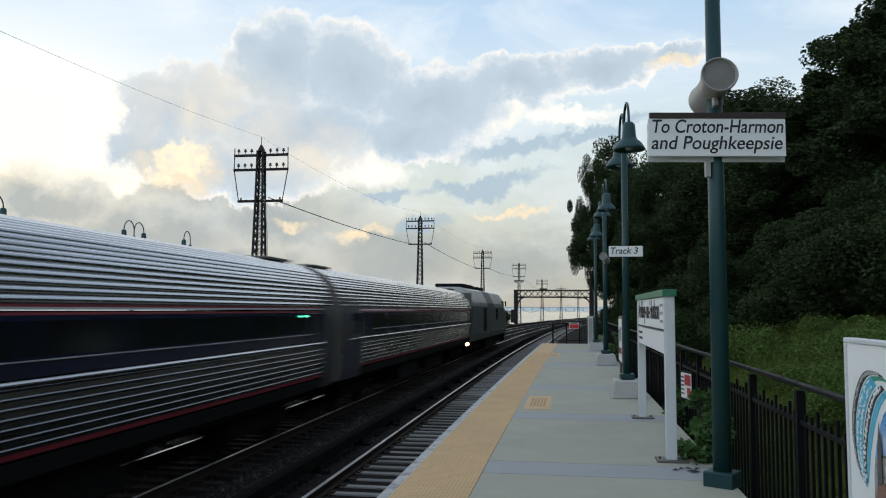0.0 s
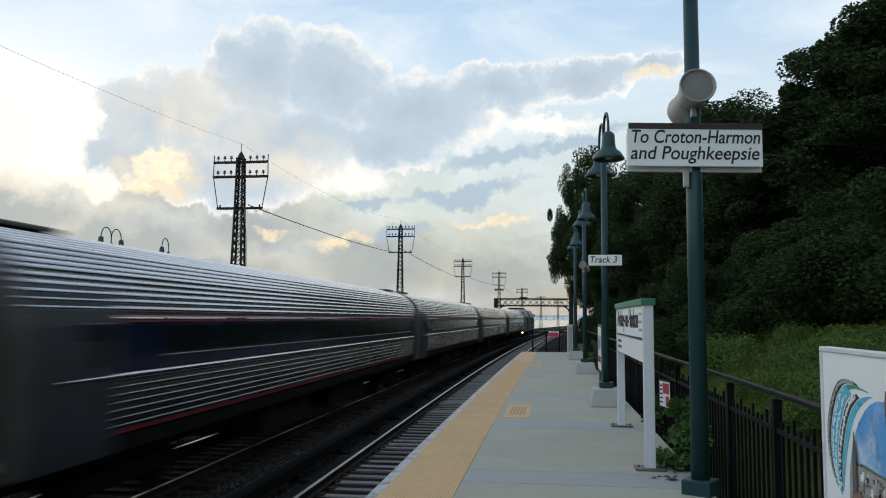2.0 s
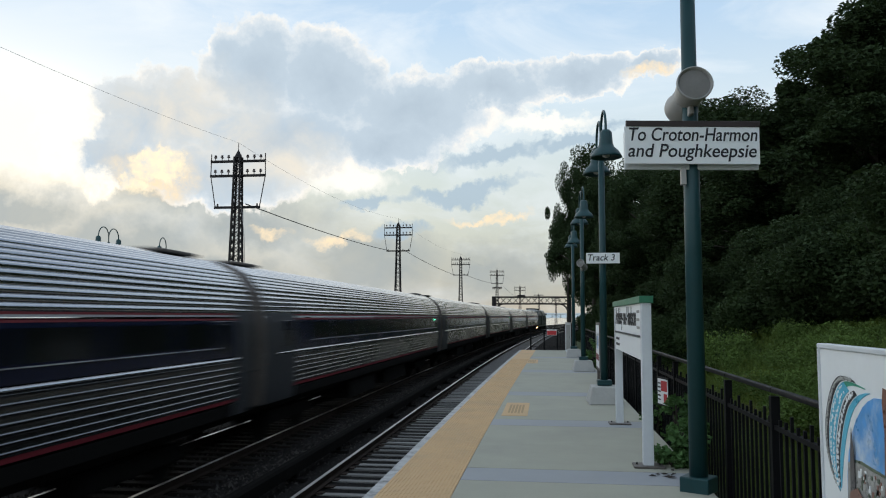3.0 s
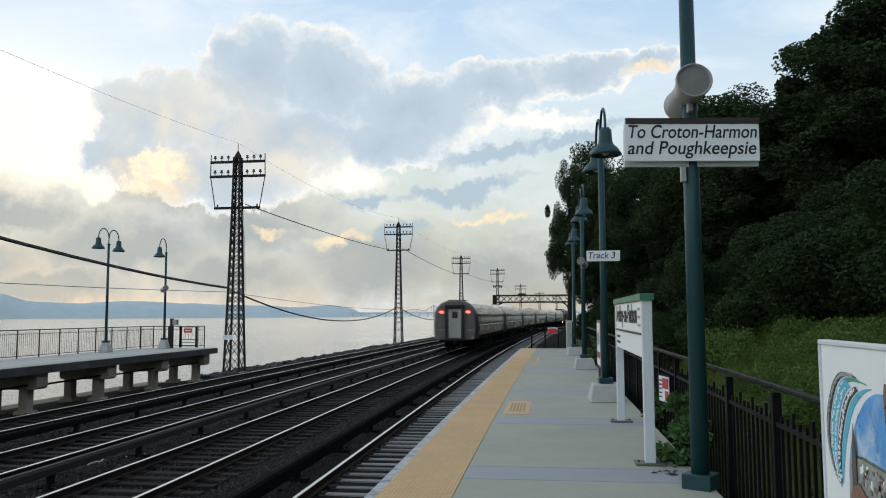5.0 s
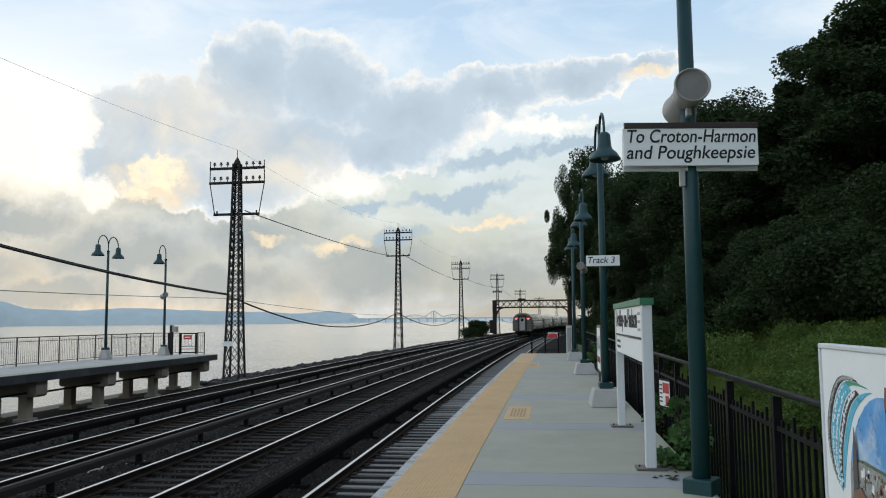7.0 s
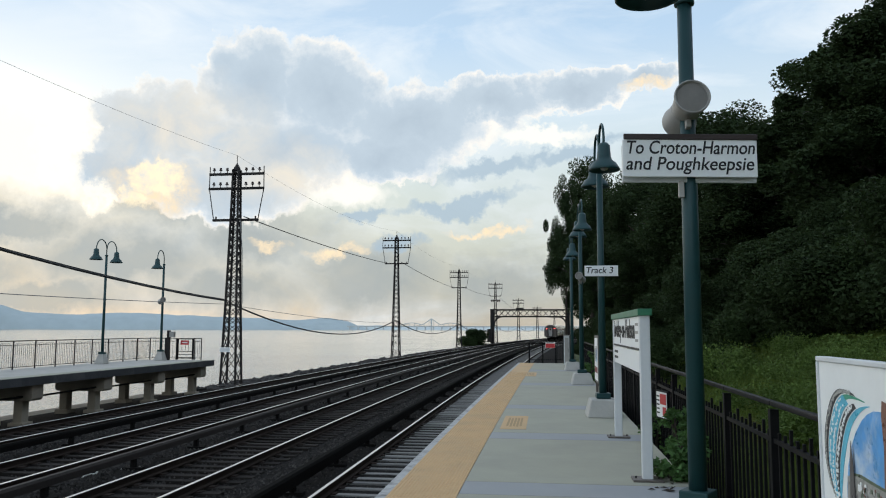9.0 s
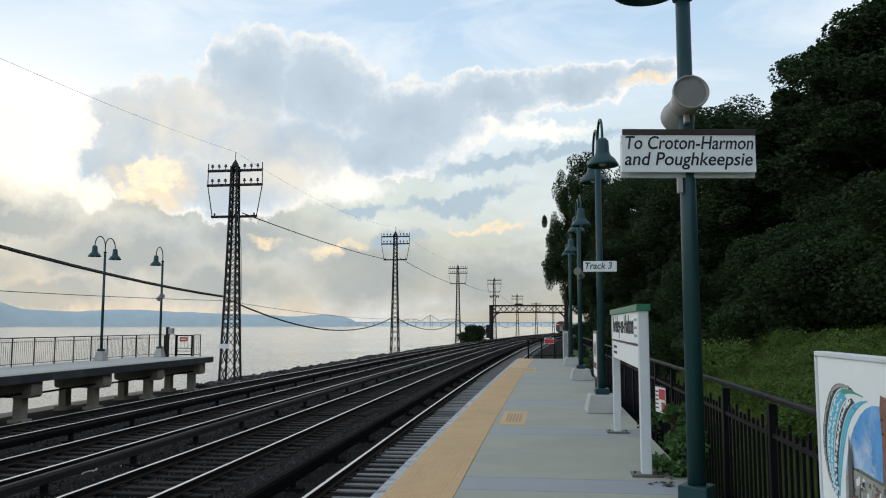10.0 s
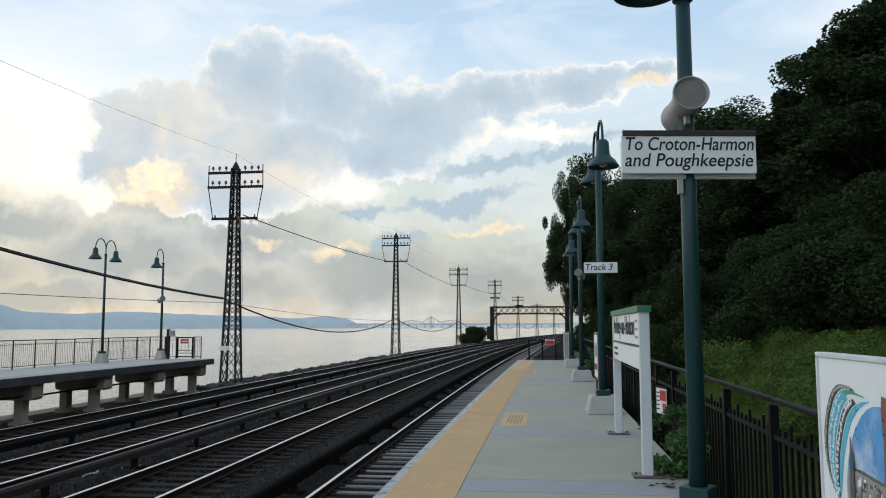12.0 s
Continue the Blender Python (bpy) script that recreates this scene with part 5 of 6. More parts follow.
def fluted(z_from, z_to, pitch, depth, ridge):
    """Points of the half section between two heights, with raised flutes; a large ridge makes them thin."""
    pts = [p for p in along(car_section(), 0.005) if z_from - 1e-6 <= p[1] <= z_to + 1e-6]
    out, run, prev = [], 0.0, None
    for i, (x, z) in enumerate(pts):
        if prev:
            run += math.hypot(x - prev[0], z - prev[1])
        prev = (x, z)
        a = pts[max(0, i - 3)]
        b = pts[min(len(pts) - 1, i + 3)]
        tx, tz = b[0] - a[0], b[1] - a[1]
        l = math.hypot(tx, tz) or 1
        nx, nz = tz / l, -tx / l
        h = depth * abs(math.sin(math.pi * run / pitch)) ** ridge
        out.append((x + nx * h, z + nz * h))
    return out


def extrude_pts(name, pts, y0, y1, material, parent, label="", mirror=True, shade=True):
    vs, fs = [], []
    sides = (1, -1) if mirror else (1,)
    for sg in sides:
        b = len(vs)
        for x, z in pts:
            vs += [(sg * x, y0, z), (sg * x, y1, z)]
        for i in range(len(pts) - 1):
            k = b + 2 * i
            f = (k, k + 1, k + 3, k + 2)
            fs.append(f if sg > 0 else f[::-1])
    return raw(name, vs, fs, material, parent, label, shade)


def build_coach(door_light, last=False):
    label = "last stainless steel passenger coach with glowing red marker lamps" if last else "fluted stainless steel passenger coach with navy window band and red stripes"
    g = thing("passenger_coach", pose(-7.2, 0, RAIL_Z), label, "train coach", "coaches")
    h = CAR_L / 2 - 0.35
    hf = h - 0.75
    extrude_pts("lower_side", fluted(1.32, 2.0, 0.102, 0.015, 16.0), -hf, hf, STAINLESS_DARK, g, "darker fluted stainless lower side")
    extrude_pts("roof", fluted(2.86, 3.95, 0.098, 0.022, 0.75), -h, h, STAINLESS, g, "fluted stainless roof")
    flat = lambda a, b, o=0.0: [(x + o, z) for x, z in along(car_section(), 0.03) if a <= z <= b]
    extrude_pts("sill_stripe", flat(1.24, 1.33), -hf, hf, CAR_RED, g, "red sill stripe")
    extrude_pts("sill", flat(1.02, 1.25), -h, h, UNDER, g)
    extrude_pts("belt_moulding", [(1.600 + 0.030 * math.sin(math.pi * k / 10), 1.99 + 0.075 * k / 10) for k in range(11)], -hf, hf, STAINLESS, g, "bright rounded belt moulding")
    extrude_pts("window_band", flat(2.06, 2.74), -h, h, NAVY, g, "navy window band")
    extrude_pts("red_stripe", flat(2.73, 2.79, 0.004), -hf, hf, CAR_RED, g)
    extrude_pts("white_stripe", flat(2.78, 2.83, 0.002), -hf, hf, CAR_WHITE, g)
    extrude_pts("red_stripe", flat(2.82, 2.88, 0.004), -hf, hf, CAR_RED, g)
    for sy in (-1, 1):
        a, b = sorted((sy * (hf + 0.002) + (1.15 if sy < 0 else 0), sy * (h + 0.004)))
        for sg in (1, -1):
            extrude_pts("vestibule_side", [(sg * x, z) for x, z in flat(1.02, 3.2, 0.018)][::sg], a, b, VESTIBULE, g, "smooth grimy vestibule end", False)
    for i in range(11):
        y = -h + 3.2 + i * 1.95
        for sg in (1, -1):
            extrude_pts("window", [(sg * x, z) for x, z in flat(2.27, 2.69, 0.008)][::sg], y, y + 1.72, CAR_GLASS, g, "dark tinted window", False)
            part("window_sill", B((sg * 1.611, y + 0.86, 2.258), (0.014, 1.74, 0.016), 0, 0.004), CAR_WHITE, g, "thin bright sill strip")
    for sx in (-1, 1):
        for y in (-h + 1.4, h - 1.4):
            d = part("side_door", B((sx * 1.545, y, 2.40), (0.13, 0.85, 0.66), 0, 0.02), NAVY, g, "navy side door")
            part("door_window", B((sx * 1.613, y, 2.42), (0.012, 0.4, 0.5), 0, 0.004), CAR_GLASS, d)
            if door_light and y > 0:
                part("door_light", B((sx * 1.60, y - 0.75, 2.66), (0.03, 0.22, 0.03)), LAMP_GREEN, g, "green door light")
    # ends
    for sy in (-1, 1):
        pts = along(car_section(), 0.25)
        ring = [(x, z) for x, z in pts] + [(-x, z) for x, z in reversed(pts[:-1])]
        bm = bmesh.new()
        r0 = [bm.verts.new((x, sy * h, z)) for x, z in ring]
        r1 = [bm.verts.new((x * 0.93, sy * (h + 0.16), 1.05 + (z - 1.05) * 0.965)) for x, z in ring]
        n = len(ring)
        for i in range(n):
            bm.faces.new((r0[i], r0[(i + 1) % n], r1[(i + 1) % n], r1[i]))
        bm.faces.new(r1)
        bmesh.ops.recalc_face_normals(bm, faces=bm.faces)
        e = part("end_wall", bm, STAINLESS_DULL, g, "soot-stained end wall")
        Y = sy * (h + 0.16)
        for sx in (-1, 1):
            part("buffer_jamb", B((sx * 0.62, Y + sy * 0.13, 2.25), (0.20, 0.3, 2.5), 0, 0.04), RUBBER, e)
            part("collision_post", B((sx * 1.12, Y + sy * 0.015, 2.28), (0.5, 0.03, 2.1), 0, 0.01), STAINLESS_DULL, e)
            part("marker_lamp", lathe(bmesh.new(), [(0.0, 0.05), (0.09, 0.03), (0.105, 0.0)], 16, Matrix.Translation((sx * 1.0, Y + sy * 0.03, 3.06)) @ Matrix.Diagonal((1.5, 1, 0.9, 1)) @ Matrix.Rotation(radians(-90 * sy), 4, "X")), LAMP_RED if last and sy < 0 else RUBBER, e, "red marker lamp" if last and sy < 0 else "unlit marker lamp")
            part("grab_iron", B((sx * 1.1, Y + sy * 0.05, 1.72), (0.7, 0.03, 0.04)), STAINLESS, e)
        part("buffer_head", B((0, Y + sy * 0.13, 3.50), (1.44, 0.3, 0.22), 0, 0.05), RUBBER, e)
        part("end_door", B((0, Y + sy * 0.02, 2.2), (0.86, 0.05, 2.1), 0, 0.02), GREY_METAL, e, "grey end door")
        for sx in (-0.44, 0.44):
            part("door_frame", B((sx, Y + sy * 0.05, 2.2), (0.05, 0.03, 2.1)), STAINLESS, e)
        part("end_door_window", B((0, Y + sy * 0.05, 2.85), (0.42, 0.02, 0.5), 0, 0.01), CAR_GLASS, e)
        part("threshold", B((0, Y + sy * 0.18, 1.02), (1.5, 0.42, 0.14), 0, 0.02), RUBBER, e)
        part("coupler", B((0, Y + sy * 0.12, 0.80), (0.3, 0.5, 0.28), 0, 0.04), UNDER, g)
        part("hose", tube(bmesh.new(), [(0.5, Y, 0.95), (0.55, Y + sy * 0.15, 0.6), (0.3, Y + sy * 0.22, 0.55)], 0.03, 6), RUBBER, g)
    part("step_light", B((1.30, -h - 0.19, 1.16), (0.1, 0.03, 0.1), 0, 0.01), LAMP_WHITE, g, "white step light")
    part("roof_hatch", B((0, -h + 1.2, 3.955), (1.3, 1.6, 0.06), 0, 0.02), STAINLESS_DULL, g)
    part("roof_hatch", B((0, h - 1.2, 3.955), (1.3, 1.6, 0.06), 0, 0.02), STAINLESS_DULL, g)
    part("underframe", B((0, 0, 0.92), (2.4, 2 * h, 0.22)), UNDER, g)
    for c, s in (((0.0, 2.6, 0.62), (2.5, 4.2, 0.5)), ((0.2, -3.2, 0.62), (2.3, 3.4, 0.5))):
        part("equipment_box", B(c, s, 0, 0.04), UNDER, g)
    wheel = mesh_of("wheel", rod(bmesh.new(), (-0.065, 0, 0), (0.065, 0, 0), 0.46, 28), UNDER)
    for sy in (-1, 1):
        t = part("bogie", B((0, sy * (h - 3.2), 0.52), (1.2, 2.2, 0.22), 0, 0.04), UNDER, g)
        for sx in (-1, 1):
            part("side_frame", B((sx * 1.02, sy * (h - 3.2), 0.56), (0.18, 3.3, 0.30), 0, 0.05), UNDER, t)
            for wy in (-1.3, 1.3):
                part("wheel", wheel, UNDER, t, at=pose(sx * 0.76, sy * (h - 3.2) + wy, 0.462))
    return g


def build_locomotive():
    g = thing("diesel_locomotive", pose(-7.2, 60, RAIL_Z), "grey streamlined diesel locomotive leading the coaches", "locomotive")
    L = 20.6
    h = L / 2
    def shell(name, pts, y0, y1, material, label=""):
        bm = bmesh.new()
        ring = pts + [(-x, z) for x, z in reversed(pts)]
        a = [bm.verts.new((x, y0, z)) for x, z in ring]
        b = [bm.verts.new((x, y1, z)) for x, z in ring]
        n = len(ring)
        for i in range(n):
            bm.faces.new((a[i], a[(i + 1) % n], b[(i + 1) % n], b[i]))
        bm.faces.new(a)
        bm.faces.new(b)
        bmesh.ops.recalc_face_normals(bm, faces=bm.faces)
        bmesh.ops.bevel(bm, geom=list(bm.edges), offset=0.03, segments=1, affect="EDGES")
        return part(name, bm, material, g, label)
    lower = [(1.48, 0.95), (1.52, 1.2), (1.52, 3.0)]
    upper = [(1.525, 3.01), (1.50, 3.25), (1.12, 4.02), (0.7, 4.16)]
    shell("body", lower, -h, h - 1.6, LOCO_GREY, "grey lower body side")
    for i in range(5):
        y0 = -h + 0.3 + i * 3.6
        shell("roof_section", [(x, z) for x, z in upper], y0, y0 + 3.42, LOCO_LIGHT if i != 2 else LOCO_GREY, "silver sloped roof panel")
    shell("nose", [(1.45, 0.95), (1.47, 2.6), (1.2, 3.3), (0.8, 3.75)], h - 1.7, h, LOCO_GREY)
    shell("cab", [(1.50, 2.9), (1.35, 3.6), (0.9, 4.1)], h - 4.0, h - 1.65, LOCO_LIGHT)
    part("exhaust_hood", B((0, -h + 3.0, 4.24), (1.7, 4.6, 0.26), 0, 0.06), UNDER, g)
    part("radiator_hood", B((0, -h + 9.5, 4.26), (1.5, 3.4, 0.22), 0, 0.05), UNDER, g)
    for sx in (-1, 1):
        part("side_grille", B((sx * 1.525, -h + 6.0, 2.2), (0.05, 1.5, 1.5), 0, 0.01), UNDER, g, "dark louvred side grille")
        part("side_grille", B((sx * 1.525, -h + 13.0, 2.5), (0.05, 1.1, 0.8), 0, 0.01), UNDER, g)
        part("cab_window", B((sx * 1.46, h - 2.8, 3.25), (0.12, 0.9, 0.5), 0, 0.01), CAR_GLASS, g)
        part("mirror", B((sx * 1.62, h - 2.0, 3.3), (0.12, 0.1, 0.4), 0, 0.01), RUBBER, g)
        part("stripe", B((sx * 1.527, 0, 1.35), (0.012, L - 2.0, 0.12)), NAVY, g)
    part("rear_wall", B((0, -h - 0.02, 2.4), (2.9, 0.06, 2.8), 0, 0.02), LOCO_GREY, g)
    part("rear_door", B((0, -h - 0.06, 2.2), (0.8, 0.05, 2.0), 0, 0.01), UNDER, g)
    part("rear_lamp", lathe(bmesh.new(), [(0, 0.05), (0.08, 0.03), (0.10, 0.0)], 14, Matrix.Translation((1.22, -h - 0.06, 0.82)) @ Matrix.Rotation(radians(90), 4, "X")), LAMP_AMBER, g, "glowing amber rear lamp")
    part("windscreen", B((0, h - 0.9, 3.45), (2.2, 0.06, 0.6), 0, 0.01, rx=-50), CAR_GLASS, g)
    part("fuel_tank", B((0, 0, 0.62), (2.7, 5.4, 0.7), 0, 0.12), UNDER, g)
    part("underframe", B((0, 0, 0.93), (2.7, L - 0.6, 0.2)), UNDER, g)
    part("pilot", B((0, h - 0.2, 0.65), (2.7, 0.3, 0.8), 0, 0.05), UNDER, g)
    wheel = mesh_of("wheel", rod(bmesh.new(), (-0.065, 0, 0), (0.065, 0, 0), 0.5, 28), UNDER)
    for sy in (-1, 1):
        t = part("bogie", B((0, sy * 6.6, 0.55), (1.2, 2.4, 0.3), 0, 0.04), UNDER, g)
        for sx in (-1, 1):
            part("side_frame", B((sx * 1.05, sy * 6.6, 0.6), (0.2, 3.9, 0.36), 0, 0.05), UNDER, t)
            for wy in (-1.37, 1.37):
                part("wheel", wheel, UNDER, t, at=pose(sx * 0.76, sy * 6.6 + wy, 0.502))
    return g


SPEED, GAP0, PITCH = 34.2, 18.9, 26.6   # metres a second at the start; place of the first gap at the start; coach spacing


def build_train():
    lit = build_coach(True)
    plain = build_coach(False)
    cars = [plain, lit, copy_thing(lit, pose(-7.2, -20, RAIL_Z)), copy_thing(plain, pose(-7.2, -50, RAIL_Z)), copy_thing(lit, pose(-7.2, -75, RAIL_Z)), build_coach(False, True)]
    places = [GAP0 + PITCH / 2 - PITCH * i for i in range(6)]
    loco = build_locomotive()
    return list(zip(cars, places)) + [(loco, GAP0 + PITCH + 10.75)]


# ---------------------------------------------------------------- plants
def leaves(rnd, centres, count, size, flat=0.5):
    """Leaf cards scattered about clump centres (x, y, z, radius)."""
    c = np.array([rnd.choice(centres) for _ in range(count)])
    R = np.random.RandomState(rnd.randrange(10 ** 6))
    d = R.normal(size=(count, 3))
    d /= np.linalg.norm(d, axis=1)[:, None]
    rad = c[:, 3:4] * (R.rand(count, 1) ** 0.42)
    p = c[:, :3] + d * rad * np.array([1, 1, 0.8])
    u = R.normal(size=(count, 3))
    u[:, 2] *= flat
    u /= np.linalg.norm(u, axis=1)[:, None]
    w = np.cross(u, R.normal(size=(count, 3)))
    w /= np.linalg.norm(w, axis=1)[:, None]
    s = size * (0.6 + 0.8 * R.rand(count, 1))
    a, b = u * s, w * s * 0.6
    v = np.stack([p - a, p + a * 0.7 - b, p + a * 0.7 + b], axis=1).reshape(-1, 3)
    f = np.arange(count * 3).reshape(-1, 3)
    return v, f


def leaf_object(name, v, f, material, parent=None):
    me = bpy.data.meshes.new(name)
    me.from_pydata(v.tolist(), [], f.tolist())
    me.materials.append(material)
    return part(name, me, material, parent)


def build_tree(seed, height, spread, count, size, label, low=0.3):
    rnd = random.Random(seed)
    g = thing("tree", pose(0, 0, 0), label, "tree", "hillside trees")
    top = height * 0.8
    lean = (rnd.uniform(-0.6, 0.6), rnd.uniform(-0.6, 0.6))
    pts = [Vector((lean[0] * k * k, lean[1] * k * k, top * k - 0.6)) for k in [i / 6 for i in range(7)]]
    bm = bmesh.new()
    for i, (a, b) in enumerate(zip(pts, pts[1:])):
        rod(bm, a, b, 0.34 * (1 - i / 7), 9, 0.34 * (1 - (i + 1) / 7))
    trunk = part("trunk", bm, BARK, g, shade=True)
    centres = []
    for i in range(15):
        k = rnd.uniform(low, 1.0)
        base = pts[0].lerp(pts[-1], k * 0.9)
        a = i * 2.4 + rnd.uniform(-0.4, 0.4)
        reach = spread * (0.55 + 0.5 * math.sin(math.pi * min(1, k * 0.9))) * rnd.uniform(0.6, 1.0)
        tip = base + Vector((math.cos(a) * reach, math.sin(a) * reach, rnd.uniform(0.6, 2.6)))
        part("limb", rod(bmesh.new(), base, tip, 0.11, 6, 0.03), BARK, trunk)
        for q in (0.35, 0.55, 0.7, 0.85, 0.95, 1.05):
            c = base.lerp(tip, q)
            centres.append((c.x + rnd.uniform(-1.0, 1.0), c.y + rnd.uniform(-1.0, 1.0), c.z + rnd.uniform(-1.1, 0.6), rnd.uniform(0.45, 1.25) * spread / 4.5))
    for i in range(14):
        a = rnd.random() * 6.28
        r = rnd.uniform(0, spread * 0.5)
        centres.append((pts[-1].x + math.cos(a) * r, pts[-1].y + math.sin(a) * r, height * rnd.uniform(0.8, 1.0), rnd.uniform(0.7, 1.4) * spread / 4.5))
    v, f = leaves(rnd, centres, count, size)
    leaf_object("crown", v, f, LEAF, g)
    return g


def build_shrub(seed, r, h, count, size, material, label, group="hillside shrubs", fat=1.0):
    rnd = random.Random(seed)
    g = thing("shrub", pose(0, 0, 0), label, "shrub", group)
    for i in range(3):
        a = i * 2.1
        part("stem", rod(bmesh.new(), (0, 0, -0.2), (math.cos(a) * r * 0.5, math.sin(a) * r * 0.5, h * 0.7), 0.02 + 0.008 * h, 5, 0.012), BARK, g)
    cs = [(rnd.uniform(-1, 1) * r * 0.8, rnd.uniform(-1, 1) * r * 0.8, h * rnd.uniform(0.15, 0.85), fat * r * rnd.uniform(0.25, 0.5)) for _ in range(int(16 * fat * fat))]
    v, f = leaves(rnd, cs, count, size)
    leaf_object("foliage", v, f, material, g)
    return g


def ground_at(x, y):
    return land_z(x - off(y))


def build_plants():
    big = [build_tree(11 + i, 14.0, spr, 88000, 0.105, "tall broadleaf tree with a dense dark green crown on the slope") for i, spr in enumerate((4.6, 5.2, 4.2))]
    # Form 3 stands out of view, added to darken reflections and side light.
    big.append(build_tree(31, 14.0, 5.0, 16000, 0.34, "unseen tall broadleaf tree added to darken reflections in the train"))
    big.append(build_tree(14, 14.0, 4.4, 60000, 0.11, "tall broadleaf tree with a high crown over the track side", 0.64))
    # place, height, breadth, form
    spots = [(12.6, 32, 11.0, 0.95, 0), (16.5, 35, 13.0, 1.0, 1), (14.5, 40, 11.6, 1.0, 2), (10.3, 44, 12.3, 0.95, 1), (18.5, 46, 14.5, 1.1, 0), (11.2, 53, 13.2, 1.0, 2), (8.8, 56, 12.0, 0.95, 0), (15, 61, 12.8, 1.1, 1),
             (8.4, 68, 14.0, 1.0, 1), (11.5, 76, 17.0, 1.1, 0), (7.6, 82, 16.0, 1.0, 2), (6.6, 97, 18.0, 1.05, 0), (11, 98, 20.0, 1.2, 1), (4.9, 84, 17.2, 0.92, 4), (2.3, 88, 16.2, 0.55, 4), (6.9, 72, 12.5, 0.7, 0), (6.1, 94, 17.6, 0.95, 4), (15, 12, 12, 1.1, 3), (14, 2, 12, 1.1, 3), (15, -9, 13, 1.1, 3), (14, -20, 13, 1.1, 3), (16, -34, 14, 1.2, 3), (21, 5, 14, 1.2, 3), (22, -12, 15, 1.2, 3), (20.5, 38, 14.0, 1.05, 2), (14, 125, 19, 1.2, 2), (24, 56, 18, 1.2, 1), (13, 142, 20, 1.2, 0), (10.3, 36, 10.2, 0.85, 2), (15.2, 29, 9.2, 0.8, 1)]
    # hidden trees added along the curve past the gantry to darken coach reflections
    rw = random.Random(9)
    spots += [(off(y) + rw.uniform(9, 12), y, rw.uniform(17, 21), 1.25, 3) for y in range(152, 400, 9)]
    used = set()
    for i, (x, y, hh, k, v) in enumerate(spots):
        m = pose(x, y, ground_at(x, y) - 0.3, 0, 0, 67 * i) @ Matrix.Diagonal((k, k, hh / 14.0, 1))
        if v in used:
            copy_thing(big[v], m)
        else:
            used.add(v)
            big[v].matrix_basis = m
    sh = [build_shrub(40, 1.6, 2.4, 30000, 0.05, LEAF_B, "dense green undergrowth shrub below the trees"), build_shrub(41, 2.2, 3.4, 44000, 0.062, LEAF, "tall dark shrub at the wood's edge")]
    sp = [(8.6, 26, 1), (7.6, 33, 1), (10.5, 24, 1), (12.8, 25, 1), (6.6, 39, 1), (5.8, 45, 0), (7.2, 50, 1), (6.0, 57, 1), (5.2, 66, 0), (5.6, 75, 1), (5.0, 85, 1), (14.5, 22, 1), (9.5, 22.5, 0), (4.6, 33, 0), (4.4, 52, 0), (11.5, 28, 1), (6.2, 28, 0), (5.0, 95, 1), (16.5, 26, 1), (8, 42, 1), (9.3, 21.6, 1), (8.9, 23.8, 1), (10.2, 20.2, 1), (8.7, 28.6, 1), (8.3, 31, 1), (9.9, 26, 1), (11.4, 21.5, 1), (7.8, 36, 1)]
    weeds = [build_shrub(44, 0.9, 0.40, 9000, 0.024, WEED, "low mound of green weeds on the slope", "weeds"), build_shrub(45, 0.8, 0.30, 6000, 0.022, WEED_PALE, "low mound of yellowish weeds on the slope", "weeds"),
             build_shrub(46, 0.9, 1.1, 9000, 0.04, LEAF_B, "waist-high green bush on the slope", "weeds")]
    rw = random.Random(21)
    for i in range(66):
        v = (0, 0, 1, 0, 2, 1)[i % 6]
        y = rw.uniform(11, 36)
        x = rw.uniform(4.6, 9.0) if v == 1 else rw.uniform(8.6, 11.6) if v == 2 else rw.uniform(5.0, 9.0)
        m = pose(x, y, ground_at(x, y) - 0.1, 0, 0, rw.uniform(0, 360)) @ Matrix.Diagonal((rw.uniform(0.7, 1.6), rw.uniform(0.7, 1.6), rw.uniform(0.5, 1.6), 1))
        if i in (0, 2, 4):
            weeds[v].matrix_basis = m
        else:
            copy_thing(weeds[v], m)
    used = set()
    for i, (x, y, v) in enumerate(sp):
        m = pose(x, y, ground_at(x, y) - 0.15, 0, 0, 51 * i)
        if v in used:
            copy_thing(sh[v], m)
        else:
            used.add(v)
            sh[v].matrix_basis = m
    w = build_shrub(77, 1.7, 3.6, 14000, 0.13, LEAF, "bushy dark green waterside shrub near the gantry", "waterside shrubs", 1.5)
    w.matrix_basis = pose(-12.8, 150, -1.9)
    w2 = build_shrub(78, 1.5, 2.0, 10000, 0.13, LEAF_B, "low green waterside shrub near the gantry", "waterside shrubs", 1.5)
    w2.matrix_basis = pose(-14.3, 149, -1.9)
    # vine spilling over the fence foot, and saplings by the fence
    for seed, x, y, z, r, h, n, sz in ((90, 1.52, 9.1, 0.0, 0.26, 0.5, 900, 0.036), (91, 1.62, 10.2, 0.0, 0.26, 0.75, 900, 0.036), (94, 1.36, 8.95, 0.0, 0.24, 0.2, 500, 0.036), (92, 1.5, 25.6, -0.4, 0.3, 1.5, 320, 0.06), (93, 1.66, 12.9, -0.2, 0.26, 0.7, 600, 0.036)):
        s = build_shrub(seed, r, h, n, sz, VINE, "leafy green creeper growing through the fence foot", "creepers")
        s.matrix_basis = pose(x, y, z)
    # fallen leaves on the slab
    rnd = random.Random(8)
    for i in range(12):
        bm = bmesh.new()
        k = rnd.uniform(0.03, 0.06)
        f = bm.faces.new([bm.verts.new(p) for p in ((-k, 0, 0), (0, -k * 0.5, 0.012), (k, 0, 0.003), (0, k * 0.5, 0.016))])
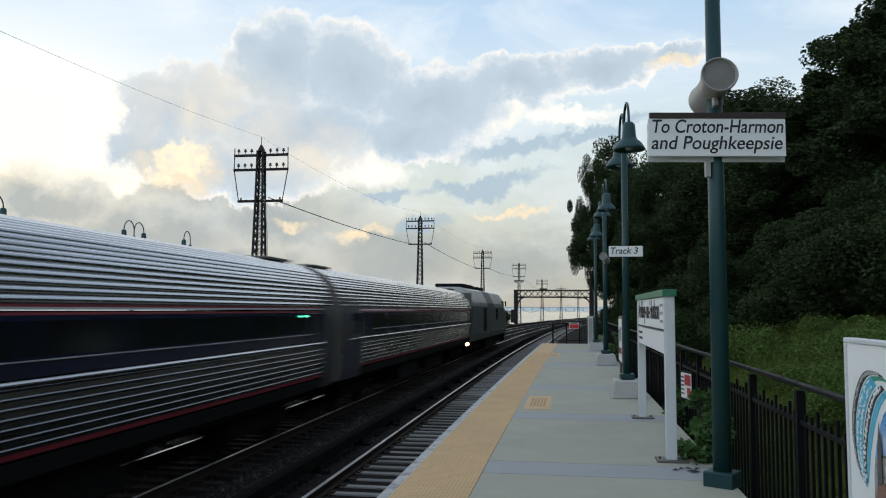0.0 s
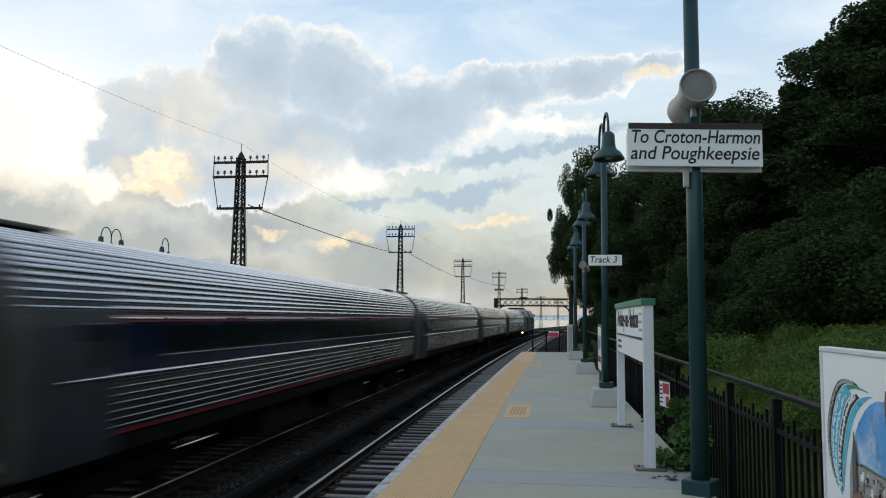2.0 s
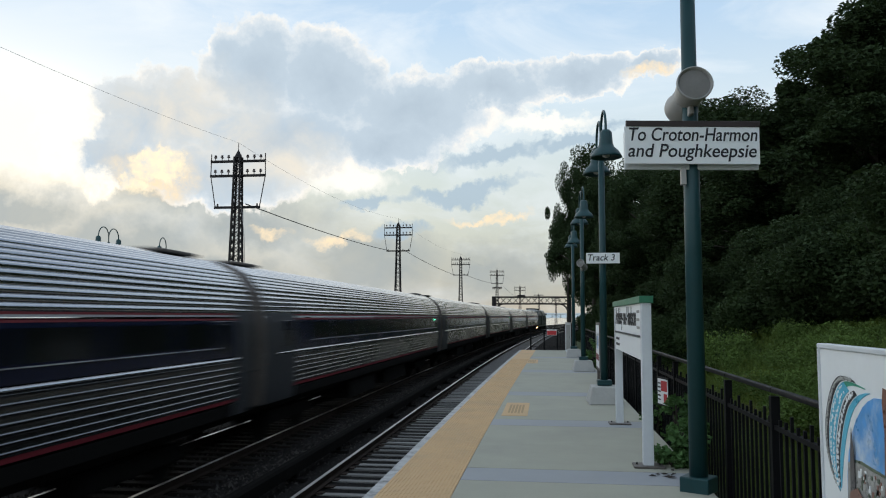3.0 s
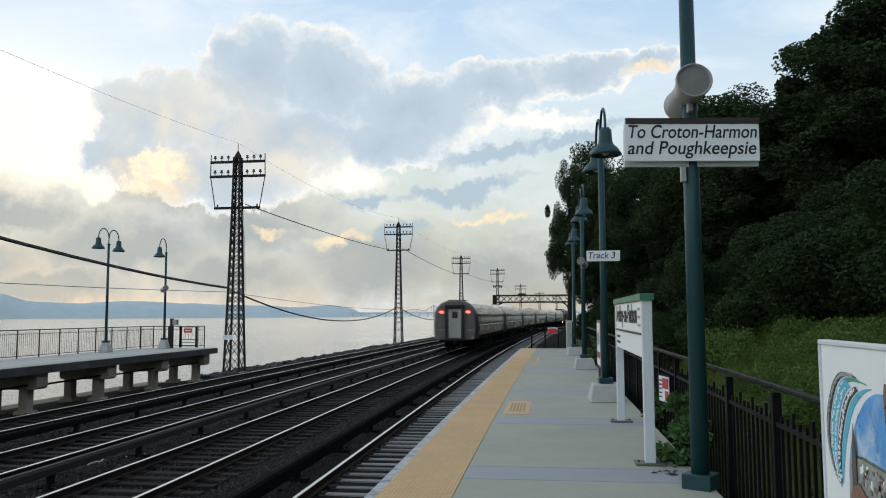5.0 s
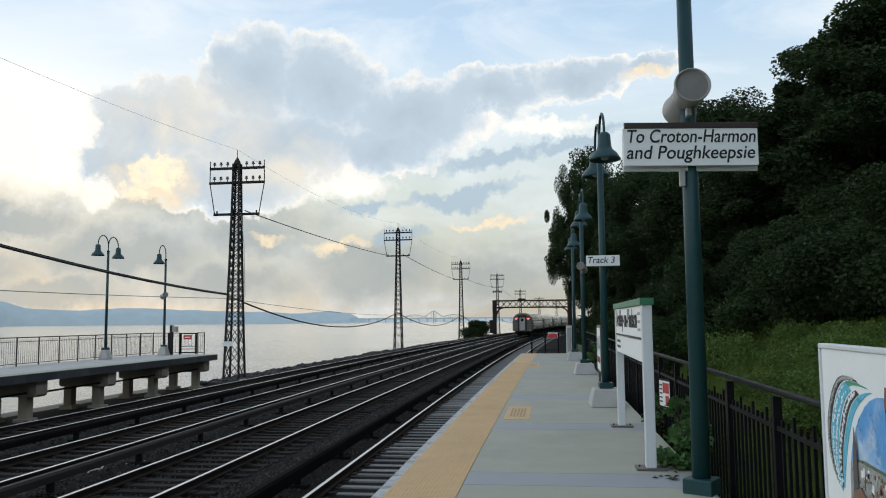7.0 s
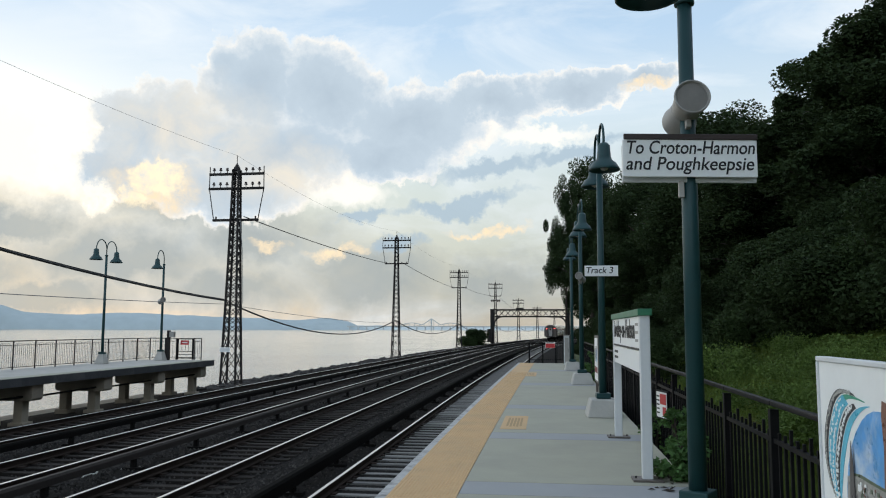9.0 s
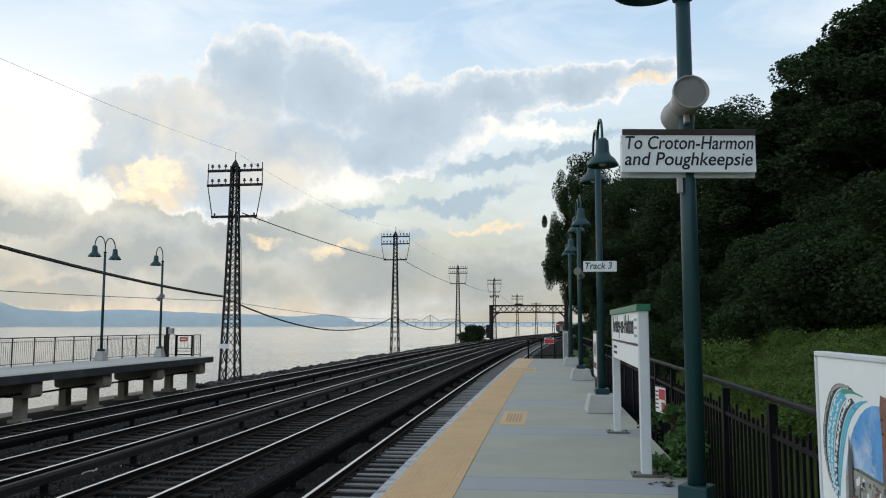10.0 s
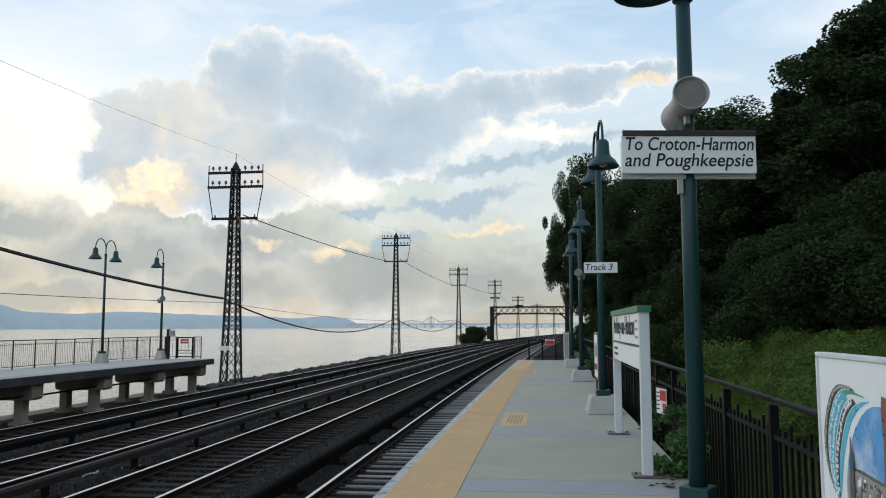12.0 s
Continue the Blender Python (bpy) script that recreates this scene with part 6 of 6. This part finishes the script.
        tagged(part("fallen_leaf", bm, BARK, at=pose(rnd.uniform(1.0, 1.4), rnd.uniform(8.2, 8.75), 0.004, 0, 0, rnd.uniform(0, 360))), "dry brown leaf lying on the platform", "leaf", "fallen leaves")
    # grass on the slope
    rnd = np.random.RandomState(4)
    n = 120000
    y = 4 + 40 * rnd.rand(n) ** 1.3
    s = 3.0 + 8.5 * rnd.rand(n)
    gv, gf = [], []
    for i in range(n):
        hh = 0.12 + 0.30 * rnd.rand() * (0.6 + noise.noise((s[i] * 0.5, y[i] * 0.4, 0)))
        a = rnd.rand() * 6.28
        x0, y0 = s[i] + off(y[i]), y[i]
        z0 = land_z(s[i]) + 0.35 * noise.noise((s[i] * 0.35, y[i] * 0.22, 0)) * min(1, (s[i] - 2) / 2) - 0.06
        c, sn = math.cos(a) * 0.022, math.sin(a) * 0.022
        lx, ly = rnd.normal() * 0.10, rnd.normal() * 0.10
        gv += [(x0 - c, y0 - sn, z0), (x0 + c, y0 + sn, z0), (x0 + lx, y0 + ly, z0 + hh + 0.06)]
        gf.append((3 * i, 3 * i + 1, 3 * i + 2))
    tagged(raw("grass", gv, gf, GRASS), "long green grass on the slope behind the fence", "grass", kind="stuff")
    # shore rocks
    rnd = random.Random(12)
    rv, rf = [], []
    for i in range(900):
        y = 40 + 150 * rnd.random() ** 1.3
        s = rnd.uniform(-18.6, -16.6)
        k = rnd.uniform(0.10, 0.30)
        bm = bmesh.new()
        bmesh.ops.create_icosphere(bm, subdivisions=1, radius=k)
        b = len(rv)
        bm.verts.index_update()
        for v in bm.verts:
            q = v.co * rnd.uniform(0.7, 1.15)
            rv.append((s + off(y) + q.x, y + q.y * 1.4, -1.62 + q.z * 0.7))
        rf += [tuple(b + v.index for v in f.verts) for f in bm.faces]
        bm.free()
    tagged(raw("shore_rocks", rv, rf, ROCK), "dark broken rocks along the river embankment", "rocks", kind="stuff")


build_land()
build_water()
build_hills()
build_bridge()
for key, first, last, tie_m, third, cov in (("near", 4.0, 44, TIE_PALE, -1.38, COVER_DARK), ("second", 6.0, 50, TIE, -1.52, COVER), ("third", 9.0, 45, TIE, -1.45, COVER_DARK), ("far", 12.0, 45, TIE, 0, COVER)):
    build_track(key, TRACKS[key], first, last, tie_m, third, cov)
build_ballast()
build_platform()
build_far_platform()
build_lines()
build_gantry()
build_near_things()
build_plants()
TRAIN = build_train()


def run_of(t):
    """Metres run since the start: steady, then a gentle pull away to 36 metres a second."""
    a, b = max(0.0, min(t, 5.0) - 3.0), max(0.0, t - 5.0)
    return SPEED * t + 0.45 * a * a + 1.8 * b


def motions():
    """Runs the coaches and the locomotive along the second track."""
    for ob, y0 in TRAIN:
        rows = []
        for i in range(49):
            t = i * 0.25
            y = y0 + run_of(t)
            rows.append((t, pose(TRACKS["second"] + off(y), y, RAIL_Z, 0, 0, heading(y))))
        walk(ob, rows)


motions()
